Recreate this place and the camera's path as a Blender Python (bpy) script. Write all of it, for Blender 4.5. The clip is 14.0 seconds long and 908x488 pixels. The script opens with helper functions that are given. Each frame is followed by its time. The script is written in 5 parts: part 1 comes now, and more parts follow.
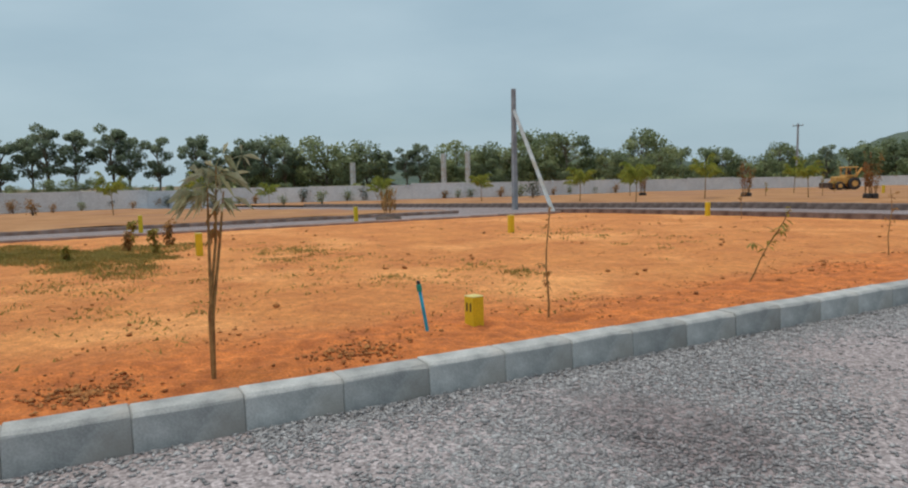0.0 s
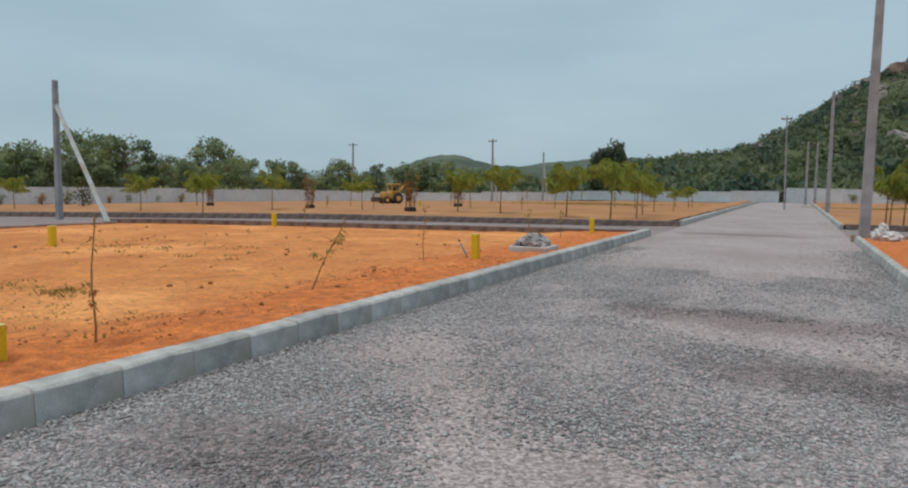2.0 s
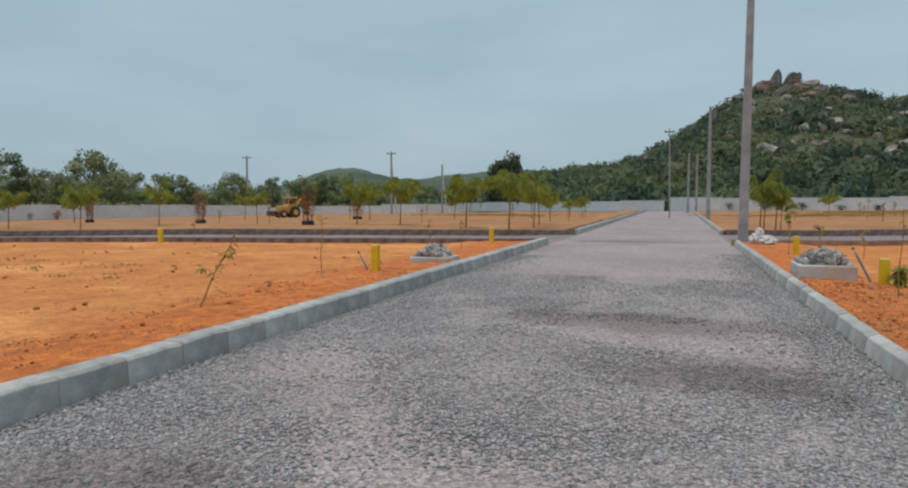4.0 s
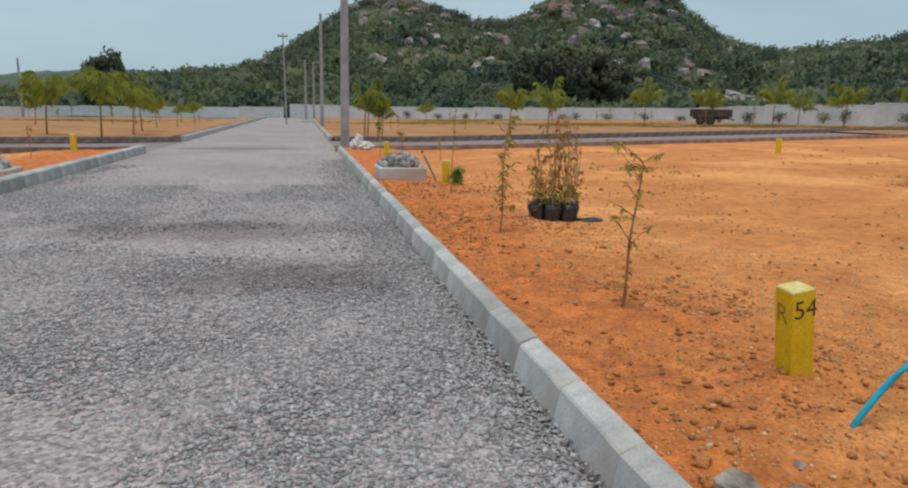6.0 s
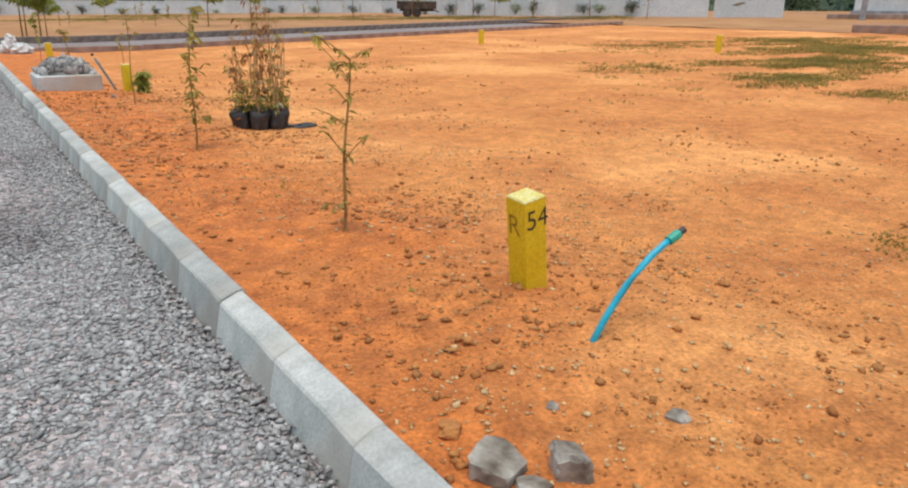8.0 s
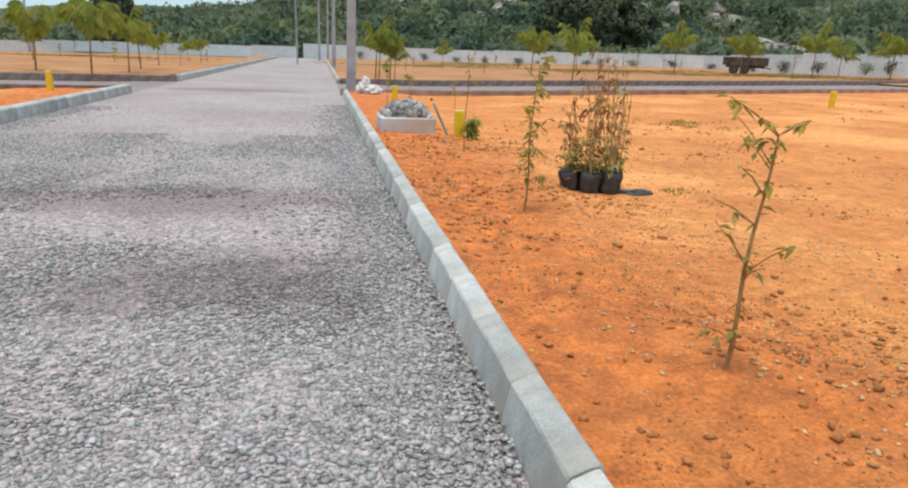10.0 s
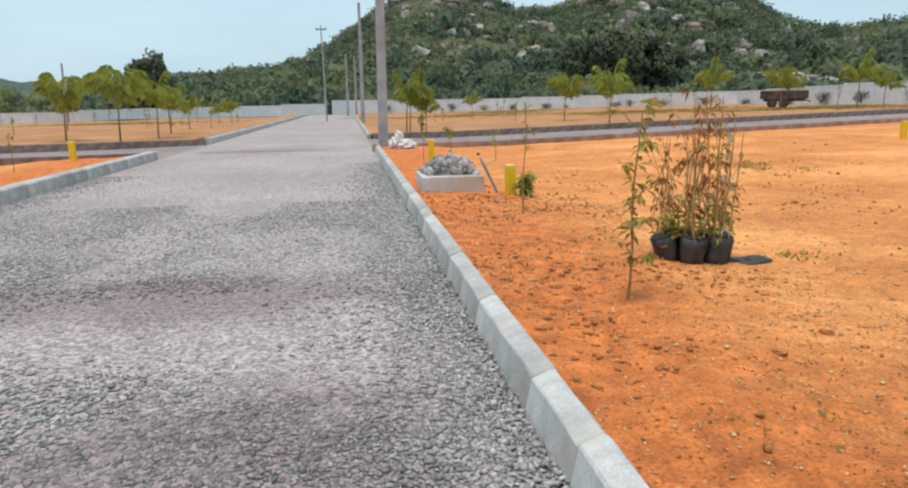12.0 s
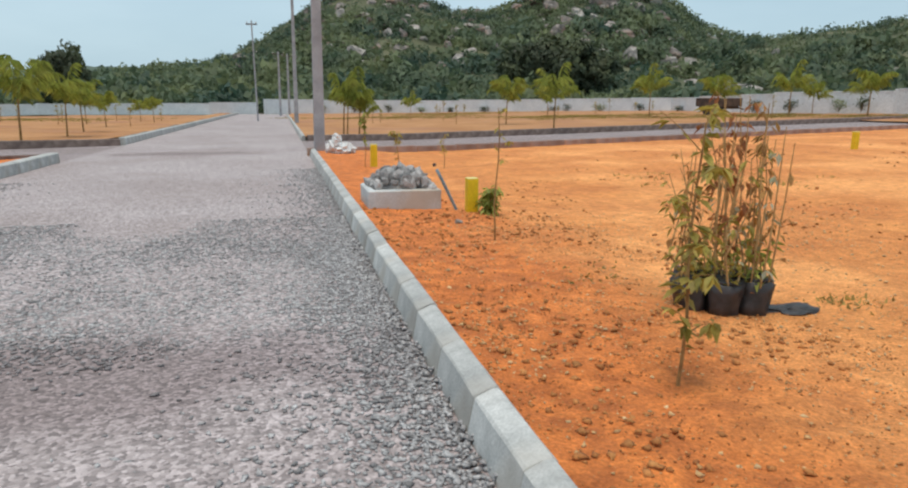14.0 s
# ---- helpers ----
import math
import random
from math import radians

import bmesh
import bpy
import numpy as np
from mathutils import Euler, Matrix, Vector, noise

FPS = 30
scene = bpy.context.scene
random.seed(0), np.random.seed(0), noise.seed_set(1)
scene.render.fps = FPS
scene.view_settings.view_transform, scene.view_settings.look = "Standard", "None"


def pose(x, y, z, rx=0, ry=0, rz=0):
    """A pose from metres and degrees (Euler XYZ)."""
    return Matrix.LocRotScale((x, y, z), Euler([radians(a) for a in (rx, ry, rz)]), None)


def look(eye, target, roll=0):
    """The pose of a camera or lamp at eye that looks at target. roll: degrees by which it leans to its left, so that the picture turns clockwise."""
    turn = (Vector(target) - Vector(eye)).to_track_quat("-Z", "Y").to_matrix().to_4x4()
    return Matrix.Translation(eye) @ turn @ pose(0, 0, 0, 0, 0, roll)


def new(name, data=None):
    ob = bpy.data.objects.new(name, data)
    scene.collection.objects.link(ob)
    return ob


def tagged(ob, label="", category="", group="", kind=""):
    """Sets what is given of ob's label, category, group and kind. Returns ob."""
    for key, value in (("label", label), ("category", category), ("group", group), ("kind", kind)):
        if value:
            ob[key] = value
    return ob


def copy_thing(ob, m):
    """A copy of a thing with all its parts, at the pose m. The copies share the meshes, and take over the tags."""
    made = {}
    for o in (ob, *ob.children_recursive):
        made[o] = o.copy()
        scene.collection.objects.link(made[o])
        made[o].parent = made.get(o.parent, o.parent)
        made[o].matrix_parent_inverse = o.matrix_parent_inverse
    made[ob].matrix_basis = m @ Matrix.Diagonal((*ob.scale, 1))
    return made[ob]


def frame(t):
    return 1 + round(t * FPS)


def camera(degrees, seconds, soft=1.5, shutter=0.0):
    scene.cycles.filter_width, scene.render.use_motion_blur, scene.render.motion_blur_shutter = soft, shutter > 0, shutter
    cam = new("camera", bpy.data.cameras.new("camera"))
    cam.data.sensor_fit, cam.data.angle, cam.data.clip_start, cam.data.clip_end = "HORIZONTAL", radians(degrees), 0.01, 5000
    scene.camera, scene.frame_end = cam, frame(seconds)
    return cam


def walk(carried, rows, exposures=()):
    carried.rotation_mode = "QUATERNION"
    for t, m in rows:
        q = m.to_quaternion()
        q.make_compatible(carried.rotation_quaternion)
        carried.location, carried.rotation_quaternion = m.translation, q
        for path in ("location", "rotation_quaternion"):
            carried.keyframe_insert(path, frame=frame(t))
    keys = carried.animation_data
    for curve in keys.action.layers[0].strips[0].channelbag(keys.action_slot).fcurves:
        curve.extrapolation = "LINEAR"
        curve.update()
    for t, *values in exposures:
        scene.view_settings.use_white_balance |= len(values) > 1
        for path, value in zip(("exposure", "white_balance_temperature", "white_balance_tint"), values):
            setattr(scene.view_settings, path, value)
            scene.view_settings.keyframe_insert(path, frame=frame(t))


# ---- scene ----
cam = camera(67.0, 14.0, 2.1)
PATH = [
    (0, (0.023, -0.117, 1.656), (-1.724, 0.838, 1.466), -1.3),
    (0.5, (0.0, -0.025, 1.659), (-1.589, 1.166, 1.425), -0.2),
    (1, (0.009, 0.014, 1.663), (-1.362, 1.453, 1.446), 0.6),
    (1.5, (-0.035, 0.025, 1.668), (-1.173, 1.662, 1.505), 0.7),
    (2, (-0.026, 0.039, 1.653), (-0.912, 1.824, 1.487), 0.7),
    (4.5, (-0.13, 0.29, 1.579), (-0.652, 2.216, 1.445), -0.2),
    (5, (-0.006, 0.227, 1.57), (-0.32, 2.194, 1.394), 0.2),
    (5.5, (0.381, 0.325, 1.576), (0.398, 2.31, 1.331), 2.3),
    (6, (0.516, 0.352, 1.569), (0.94, 2.269, 1.187), 1.1),
    (6.5, (0.605, 0.472, 1.565), (1.4, 2.269, 1.192), 2.2),
    (7, (0.681, 0.634, 1.56), (1.759, 2.251, 1.089), 1.1),
    (7.5, (0.783, 0.799, 1.543), (1.896, 2.376, 1.018), 1.3),
    (8, (0.927, 1.042, 1.53), (2.03, 2.579, 0.88), 0.7),
    (8.5, (0.964, 1.371, 1.507), (1.863, 3.032, 0.85), 1.3),
    (9, (0.952, 1.67, 1.536), (1.534, 3.499, 0.975), -1.4),
    (11.5, (1.084, 3.428, 1.472), (1.346, 5.339, 0.944), 3.0),
    (12, (0.936, 3.831, 1.509), (1.226, 5.769, 1.105), -0.8),
    (12.5, (0.923, 4.171, 1.537), (1.25, 6.105, 1.143), -0.4),
    (13, (0.903, 4.511, 1.638), (1.253, 6.424, 1.17), 0.2),
    (13.5, (0.877, 4.948, 1.535), (1.395, 6.851, 1.202), -0.2),
    (14, (0.95, 5.402, 1.517), (1.425, 7.303, 1.117), 0.3),
]
EXPOSURES = [(0, -0.18), (1.4, -0.18), (2.2, -0.24), (4.5, -0.28), (5.0, -0.35), (5.5, -0.24), (6.0, -0.14), (6.5, 0.18), (8.0, 0.28), (8.5, 0.5), (9.0, 0.46), (11.5, 0.38), (13.0, 0.22), (13.5, 0.15), (14, 0.18)]
walk(cam, [(t, look(eye, aim, roll)) for t, eye, aim, roll in PATH], EXPOSURES)


# ---- sky and sun ----
SUN_UP, SUN_TURN = radians(80), radians(215)
world = bpy.data.worlds.new("overcast_sky")
scene.world = world
world.use_nodes = True
wt = world.node_tree
sky = wt.nodes.new("ShaderNodeTexSky")
sky.sky_type = "NISHITA"
sky.sun_disc = False
sky.sun_elevation, sky.sun_rotation = SUN_UP, SUN_TURN
sky.dust_density = 3.0
sky_scaled = wt.nodes.new("ShaderNodeMix")
sky_scaled.data_type, sky_scaled.blend_type = "RGBA", "MULTIPLY"
sky_scaled.inputs[0].default_value = 1.0
sky_scaled.inputs[7].default_value = (0.10, 0.10, 0.10, 1)
wt.links.new(sky.outputs[0], sky_scaled.inputs[6])
coord = wt.nodes.new("ShaderNodeTexCoord")
squash = wt.nodes.new("ShaderNodeMapping")
squash.inputs["Scale"].default_value = (1.0, 1.0, 4.0)
wt.links.new(coord.outputs["Generated"], squash.inputs[0])
cloud = wt.nodes.new("ShaderNodeTexNoise")
cloud.inputs["Scale"].default_value, cloud.inputs["Detail"].default_value = 2.2, 5.0
wt.links.new(squash.outputs[0], cloud.inputs[0])
ramp = wt.nodes.new("ShaderNodeValToRGB")
ramp.color_ramp.elements[0].position, ramp.color_ramp.elements[0].color = 0.3, (0.44, 0.61, 0.71, 1)
ramp.color_ramp.elements[1].position, ramp.color_ramp.elements[1].color = 0.7, (0.56, 0.73, 0.82, 1)
wt.links.new(cloud.outputs[0], ramp.inputs[0])
veil = wt.nodes.new("ShaderNodeMix")
veil.data_type = "RGBA"
veil.inputs[0].default_value = 0.8
wt.links.new(sky_scaled.outputs[2], veil.inputs[6])
wt.links.new(ramp.outputs[0], veil.inputs[7])
wt.links.new(veil.outputs[2], wt.nodes["Background"].inputs[0])
wt.nodes["Background"].inputs[1].default_value = 1.0

sun = new("sun", bpy.data.lights.new("sun", "SUN"))
sun.data.energy, sun.data.angle, sun.data.color = 1.9, radians(30), (1.0, 0.92, 0.80)
sun.matrix_world = look((0, 0, 0), (-math.sin(SUN_TURN) * math.cos(SUN_UP), -math.cos(SUN_TURN) * math.cos(SUN_UP), -math.sin(SUN_UP)))


# ---- materials ----
def mat(name, dark, light, scale=3.0, rough=0.9, fine=40.0, bump=0.3, metal=0.0, step=0.02, spread=(0.35, 0.65), third=None, random_tint=0.0, island_tint=0.0, thin=0.0):
    """Two scales of noise between dark and light (and stains of a third colour), fine relief, and a tint by object or by piece."""
    m = bpy.data.materials.new(name)
    m.use_nodes = True
    nt = m.node_tree
    bsdf = nt.nodes["Principled BSDF"]
    bsdf.inputs["Roughness"].default_value, bsdf.inputs["Metallic"].default_value = rough, metal
    tc = nt.nodes.new("ShaderNodeTexCoord")

    def noise_node(sc, detail=4.0):
        n = nt.nodes.new("ShaderNodeTexNoise")
        n.inputs["Scale"].default_value, n.inputs["Detail"].default_value = sc, detail
        nt.links.new(tc.outputs["Object"], n.inputs[0])
        return n

    def ramped(source, lo, hi, a, b):
        r = nt.nodes.new("ShaderNodeValToRGB")
        r.color_ramp.elements[0].position, r.color_ramp.elements[1].position = lo, hi
        r.color_ramp.elements[0].color, r.color_ramp.elements[1].color = (*a, 1), (*b, 1)
        nt.links.new(source, r.inputs[0])
        return r.outputs[0]

    def mixed(fac, a, b, mode="MIX"):
        x = nt.nodes.new("ShaderNodeMix")
        x.data_type, x.blend_type = "RGBA", mode
        if isinstance(fac, float):
            x.inputs[0].default_value = fac
        else:
            nt.links.new(fac, x.inputs[0])
        nt.links.new(a, x.inputs[6])
        nt.links.new(b, x.inputs[7])
        return x.outputs[2]

    big, small = noise_node(scale, 5.0), noise_node(fine, 3.0)
    colour = ramped(big.outputs[0], *spread, dark, light)
    colour = mixed(0.5, colour, ramped(small.outputs[0], 0.35, 0.65, (0.62, 0.62, 0.62), (1.0, 1.0, 1.0)), "MULTIPLY")
    if third:
        stain = noise_node(scale * 0.37, 6.0)
        mask = ramped(stain.outputs[0], 0.5, 0.64, (0, 0, 0), (0.8, 0.8, 0.8))
        rgb = nt.nodes.new("ShaderNodeRGB")
        rgb.outputs[0].default_value = (*third, 1)
        colour = mixed(mask, colour, rgb.outputs[0])
    for amount, kind, out in ((random_tint, "ShaderNodeObjectInfo", "Random"), (island_tint, "ShaderNodeNewGeometry", "Random Per Island")):
        if amount:
            info = nt.nodes.new(kind)
            tint = ramped(info.outputs[out], 0.0, 1.0, (1 - amount,) * 3, (1.0, 1.0, 1.0))
            colour = mixed(1.0, colour, tint, "MULTIPLY")
    nt.links.new(colour, bsdf.inputs["Base Color"])
    if thin:
        through_light = nt.nodes.new("ShaderNodeBsdfTranslucent")
        both = nt.nodes.new("ShaderNodeMixShader")
        both.inputs[0].default_value = thin
        nt.links.new(colour, through_light.inputs[0])
        nt.links.new(bsdf.outputs[0], both.inputs[1])
        nt.links.new(through_light.outputs[0], both.inputs[2])
        nt.links.new(both.outputs[0], nt.nodes["Material Output"].inputs[0])
    if bump:
        b = nt.nodes.new("ShaderNodeBump")
        b.inputs["Strength"].default_value, b.inputs["Distance"].default_value = bump, step
        nt.links.new(small.outputs[0], b.inputs["Height"])
        nt.links.new(b.outputs[0], bsdf.inputs["Normal"])
    return m


def gravel_mat(name, size, patch, tint=(2.12, 1.9, 1.9)):
    """Crushed grey stone: cells of single chips over lighter and damp patches."""
    m = mat(name, (0.205, 0.187, 0.183), (0.243, 0.229, 0.229), patch, 0.85, 22.0, 0.0, spread=(0.38, 0.62))
    nt = m.node_tree
    bsdf = nt.nodes["Principled BSDF"]
    tc = next(n for n in nt.nodes if n.type == "TEX_COORD")
    cells = nt.nodes.new("ShaderNodeTexVoronoi")
    cells.inputs["Scale"].default_value = size
    nt.links.new(tc.outputs["Object"], cells.inputs["Vector"])
    sep = nt.nodes.new("ShaderNodeSeparateColor")
    nt.links.new(cells.outputs["Color"], sep.inputs[0])
    r = nt.nodes.new("ShaderNodeValToRGB")
    r.color_ramp.elements[0].color, r.color_ramp.elements[1].color = (0.30, 0.29, 0.29, 1), (1.0, 1.0, 1.02, 1)
    e = r.color_ramp.elements.new(0.6)
    e.color = (0.68, 0.67, 0.67, 1)
    nt.links.new(sep.outputs[0], r.inputs[0])
    old = bsdf.inputs["Base Color"].links[0].from_socket
    x = nt.nodes.new("ShaderNodeMix")
    x.data_type, x.blend_type = "RGBA", "MULTIPLY"
    x.inputs[0].default_value = 0.9
    nt.links.new(old, x.inputs[6])
    nt.links.new(r.outputs[0], x.inputs[7])
    lift = nt.nodes.new("ShaderNodeMix")
    lift.data_type, lift.blend_type = "RGBA", "MULTIPLY"
    lift.inputs[0].default_value, lift.inputs[7].default_value = 1.0, (*tint, 1)
    nt.links.new(x.outputs[2], lift.inputs[6])
    nt.links.new(lift.outputs[2], bsdf.inputs["Base Color"])
    b = nt.nodes.new("ShaderNodeBump")
    b.inputs["Strength"].default_value, b.inputs["Distance"].default_value, b.invert = 0.45, 0.02, True
    nt.links.new(cells.outputs["Distance"], b.inputs["Height"])
    nt.links.new(b.outputs[0], bsdf.inputs["Normal"])
    return m


def dampen(m, spots):
    """Darker, browner damp patches with ragged edges, at (x, y, half width, half length) on the road."""
    nt = m.node_tree
    bsdf = nt.nodes["Principled BSDF"]
    tc = next(n for n in nt.nodes if n.type == "TEX_COORD")
    ragged = nt.nodes.new("ShaderNodeTexNoise")
    ragged.inputs["Scale"].default_value, ragged.inputs["Detail"].default_value = 1.3, 7.0
    nt.links.new(tc.outputs["Object"], ragged.inputs[0])
    last = None
    for x, y, rx, ry in spots:
        place = nt.nodes.new("ShaderNodeMapping")
        place.vector_type = "TEXTURE"
        place.inputs["Location"].default_value, place.inputs["Scale"].default_value = (x, y, 0), (rx, ry, 50)
        nt.links.new(tc.outputs["Object"], place.inputs[0])
        far = nt.nodes.new("ShaderNodeVectorMath")
        far.operation = "LENGTH"
        nt.links.new(place.outputs[0], far.inputs[0])
        if last:
            least = nt.nodes.new("ShaderNodeMath")
            least.operation = "SMOOTH_MIN"
            least.inputs[2].default_value = 0.3
            nt.links.new(last, least.inputs[0])
            nt.links.new(far.outputs["Value"], least.inputs[1])
            last = least.outputs[0]
        else:
            last = far.outputs["Value"]
    shift = nt.nodes.new("ShaderNodeMath")
    shift.operation = "MULTIPLY_ADD"
    shift.inputs[1].default_value = 1.8
    nt.links.new(ragged.outputs[0], shift.inputs[0])
    nt.links.new(last, shift.inputs[2])
    wet = nt.nodes.new("ShaderNodeMapRange")
    wet.interpolation_type = "SMOOTHSTEP"
    for slot, v in zip(("From Min", "From Max", "To Min", "To Max"), (1.35, 2.25, 1.0, 0.0)):
        wet.inputs[slot].default_value = v
    nt.links.new(shift.outputs[0], wet.inputs["Value"])
    x = nt.nodes.new("ShaderNodeMix")
    x.data_type, x.blend_type = "RGBA", "MULTIPLY"
    x.inputs[7].default_value = (0.68, 0.64, 0.64, 1)
    nt.links.new(wet.outputs[0], x.inputs[0])
    nt.links.new(bsdf.inputs["Base Color"].links[0].from_socket, x.inputs[6])
    nt.links.new(x.outputs[2], bsdf.inputs["Base Color"])
    return m


def strip_mat():
    """Plot soil: freshly turned dark-red earth along the kerbs, paler trodden earth farther in."""
    m = mat("red_soil", (0.525, 0.184, 0.050), (0.635, 0.250, 0.071), 0.8, 0.95, 17.0, 0.85, step=0.042, third=(0.71, 0.318, 0.108))
    for node in m.node_tree.nodes:
        if node.type == "TEX_NOISE" and node.inputs["Scale"].default_value == 17.0:
            node.inputs["Detail"].default_value, node.inputs["Roughness"].default_value = 9.0, 0.68
    nt = m.node_tree
    bsdf = nt.nodes["Principled BSDF"]
    pale = bsdf.inputs["Base Color"].links[0].from_socket
    tc = next(n for n in nt.nodes if n.type == "TEX_COORD")
    sep = nt.nodes.new("ShaderNodeSeparateXYZ")
    nt.links.new(tc.outputs["Object"], sep.inputs[0])

    def math_node(op, a, b):
        n = nt.nodes.new("ShaderNodeMath")
        n.operation = op
        for i, q in enumerate((a, b)):
            if isinstance(q, float):
                n.inputs[i].default_value = q
            elif q is not None:
                nt.links.new(q, n.inputs[i])
        return n.outputs[0]

    wob = nt.nodes.new("ShaderNodeTexNoise")
    wob.inputs["Scale"].default_value, wob.inputs["Detail"].default_value = 0.7, 6.0
    nt.links.new(tc.outputs["Object"], wob.inputs[0])
    inward = math_node("SUBTRACT", math_node("ABSOLUTE", math_node("ADD", sep.outputs[0], 1.45), None), 3.2)
    edge = math_node("ADD", inward, math_node("MULTIPLY", math_node("SUBTRACT", wob.outputs[0], 0.5), 3.2))
    east = math_node("GREATER_THAN", sep.outputs[0], 0.0)
    trodden = math_node("MULTIPLY", math_node("MULTIPLY", math_node("MAXIMUM", math_node("SUBTRACT", 5.8, sep.outputs[1]), 0.0), 0.28), east)
    edge = math_node("ADD", math_node("ADD", edge, trodden), math_node("MULTIPLY", math_node("SUBTRACT", east, 1.0), 0.7))
    fade = nt.nodes.new("ShaderNodeMapRange")
    fade.interpolation_type = "SMOOTHSTEP"
    fade.inputs["From Min"].default_value, fade.inputs["From Max"].default_value = 0.8, 2.6
    nt.links.new(edge, fade.inputs["Value"])
    grain = nt.nodes.new("ShaderNodeTexNoise")
    grain.inputs["Scale"].default_value, grain.inputs["Detail"].default_value = 5.0, 8.0
    nt.links.new(tc.outputs["Object"], grain.inputs[0])
    dark = nt.nodes.new("ShaderNodeValToRGB")
    dark.color_ramp.elements[0].position, dark.color_ramp.elements[0].color = 0.32, (0.385, 0.111, 0.027, 1)
    dark.color_ramp.elements[1].position, dark.color_ramp.elements[1].color = 0.66, (0.60, 0.184, 0.041, 1)
    nt.links.new(grain.outputs[0], dark.inputs[0])
    x = nt.nodes.new("ShaderNodeMix")
    x.data_type = "RGBA"
    nt.links.new(fade.outputs[0], x.inputs[0])
    nt.links.new(dark.outputs[0], x.inputs[6])
    nt.links.new(pale, x.inputs[7])
    out = x.outputs[2]
    for sc, lo, hi, seed in ((7.0, 0.92, 1.26, 3.0), (2.2, 1.0, 1.12, 11.0), (45.0, 0.80, 1.28, 5.0)):
        shift = nt.nodes.new("ShaderNodeVectorMath")
        shift.operation = "ADD"
        shift.inputs[1].default_value = (seed, seed * 2, seed)
        nt.links.new(tc.outputs["Object"], shift.inputs[0])
        mott = nt.nodes.new("ShaderNodeTexNoise")
        mott.inputs["Scale"].default_value, mott.inputs["Detail"].default_value, mott.inputs["Roughness"].default_value = sc, 8.0, 0.65
        nt.links.new(shift.outputs[0], mott.inputs[0])
        r = nt.nodes.new("ShaderNodeValToRGB")
        r.color_ramp.elements[0].position, r.color_ramp.elements[1].position = 0.36, 0.62
        r.color_ramp.elements[0].color, r.color_ramp.elements[1].color = (lo, lo * 0.96, lo * 0.92, 1), (hi, hi, hi, 1)
        nt.links.new(mott.outputs[0], r.inputs[0])
        y = nt.nodes.new("ShaderNodeMix")
        y.data_type, y.blend_type = "RGBA", "MULTIPLY"
        y.inputs[0].default_value = 1.0
        nt.links.new(out, y.inputs[6])
        nt.links.new(r.outputs[0], y.inputs[7])
        out = y.outputs[2]
    nt.links.new(out, bsdf.inputs["Base Color"])
    return m


SOIL = strip_mat()
SOIL_FAR = mat("far_red_soil", (0.40, 0.17, 0.055), (0.53, 0.26, 0.105), 0.35, 0.95, 6.0, 0.4, step=0.05, third=(0.36, 0.16, 0.08))
CLOD = mat("soil_clod", (0.44, 0.155, 0.043), (0.66, 0.285, 0.088), 6.0, 0.95, 60.0, 0.4, island_tint=0.35)
PEBBLE = mat("pale_pebble", (0.70, 0.38, 0.15), (0.88, 0.60, 0.32), 6.0, 0.9, 60.0, 0.2, island_tint=0.4)
DRY_EARTH = mat("scrub_earth", (0.16, 0.12, 0.06), (0.32, 0.22, 0.12), 0.05, 0.95, 1.5, 0.3)
DAMP = ((-0.4, 9.4, 2.1, 0.75), (0.35, 6.8, 1.2, 0.7), (-3.1, 3.1, 0.9, 0.7), (-2.4, 27.5, 2.4, 0.8))
GRAVEL = dampen(gravel_mat("crushed_stone_road", 46.0, 0.3, (2.68, 2.42, 2.40)), DAMP)
GRAVEL_FAR = gravel_mat("crushed_stone_cross_road", 34.0, 0.3, (1.95, 1.68, 1.66))
CHIP = dampen(mat("stone_chip", (0.41, 0.38, 0.378), (0.66, 0.625, 0.625), 14.0, 0.8, 90.0, 0.2, island_tint=0.55), DAMP)
KERB = mat("cast_concrete_kerb", (0.385, 0.38, 0.37), (0.66, 0.645, 0.625), 4.0, 0.85, 70.0, 0.4, step=0.006, random_tint=0.28, third=(0.40, 0.36, 0.32))
# Brown soil stain, darkened further to hold the shade on these kerbs' faces.
KERB_STAINED_SHADED = mat("stained_shaded_kerb", (0.15, 0.10, 0.085), (0.30, 0.22, 0.19), 3.0, 0.9, 50.0, 0.35, step=0.006, random_tint=0.18)
KERB_DUSTY = mat("soil_dusted_kerb", (0.34, 0.20, 0.15), (0.46, 0.36, 0.33), 1.2, 0.9, 40.0, 0.35, step=0.006, random_tint=0.3, third=(0.44, 0.20, 0.09))
CONCRETE = mat("pole_concrete", (0.29, 0.285, 0.30), (0.42, 0.41, 0.43), 2.0, 0.85, 50.0, 0.3, step=0.006)
PALE_CONCRETE = mat("pale_concrete", (0.50, 0.51, 0.51), (0.66, 0.67, 0.67), 3.0, 0.85, 50.0, 0.25, step=0.005, third=(0.46, 0.38, 0.30))
WHITEWASH = mat("whitewashed_wall", (0.68, 0.71, 0.75), (0.82, 0.84, 0.87), 0.5, 0.9, 9.0, 0.2, random_tint=0.12, third=(0.56, 0.56, 0.57))
YELLOW = mat("yellow_paint", (0.78, 0.52, 0.006), (0.86, 0.61, 0.012), 7.0, 0.6, 60.0, 0.2, step=0.003, third=(0.70, 0.45, 0.02))
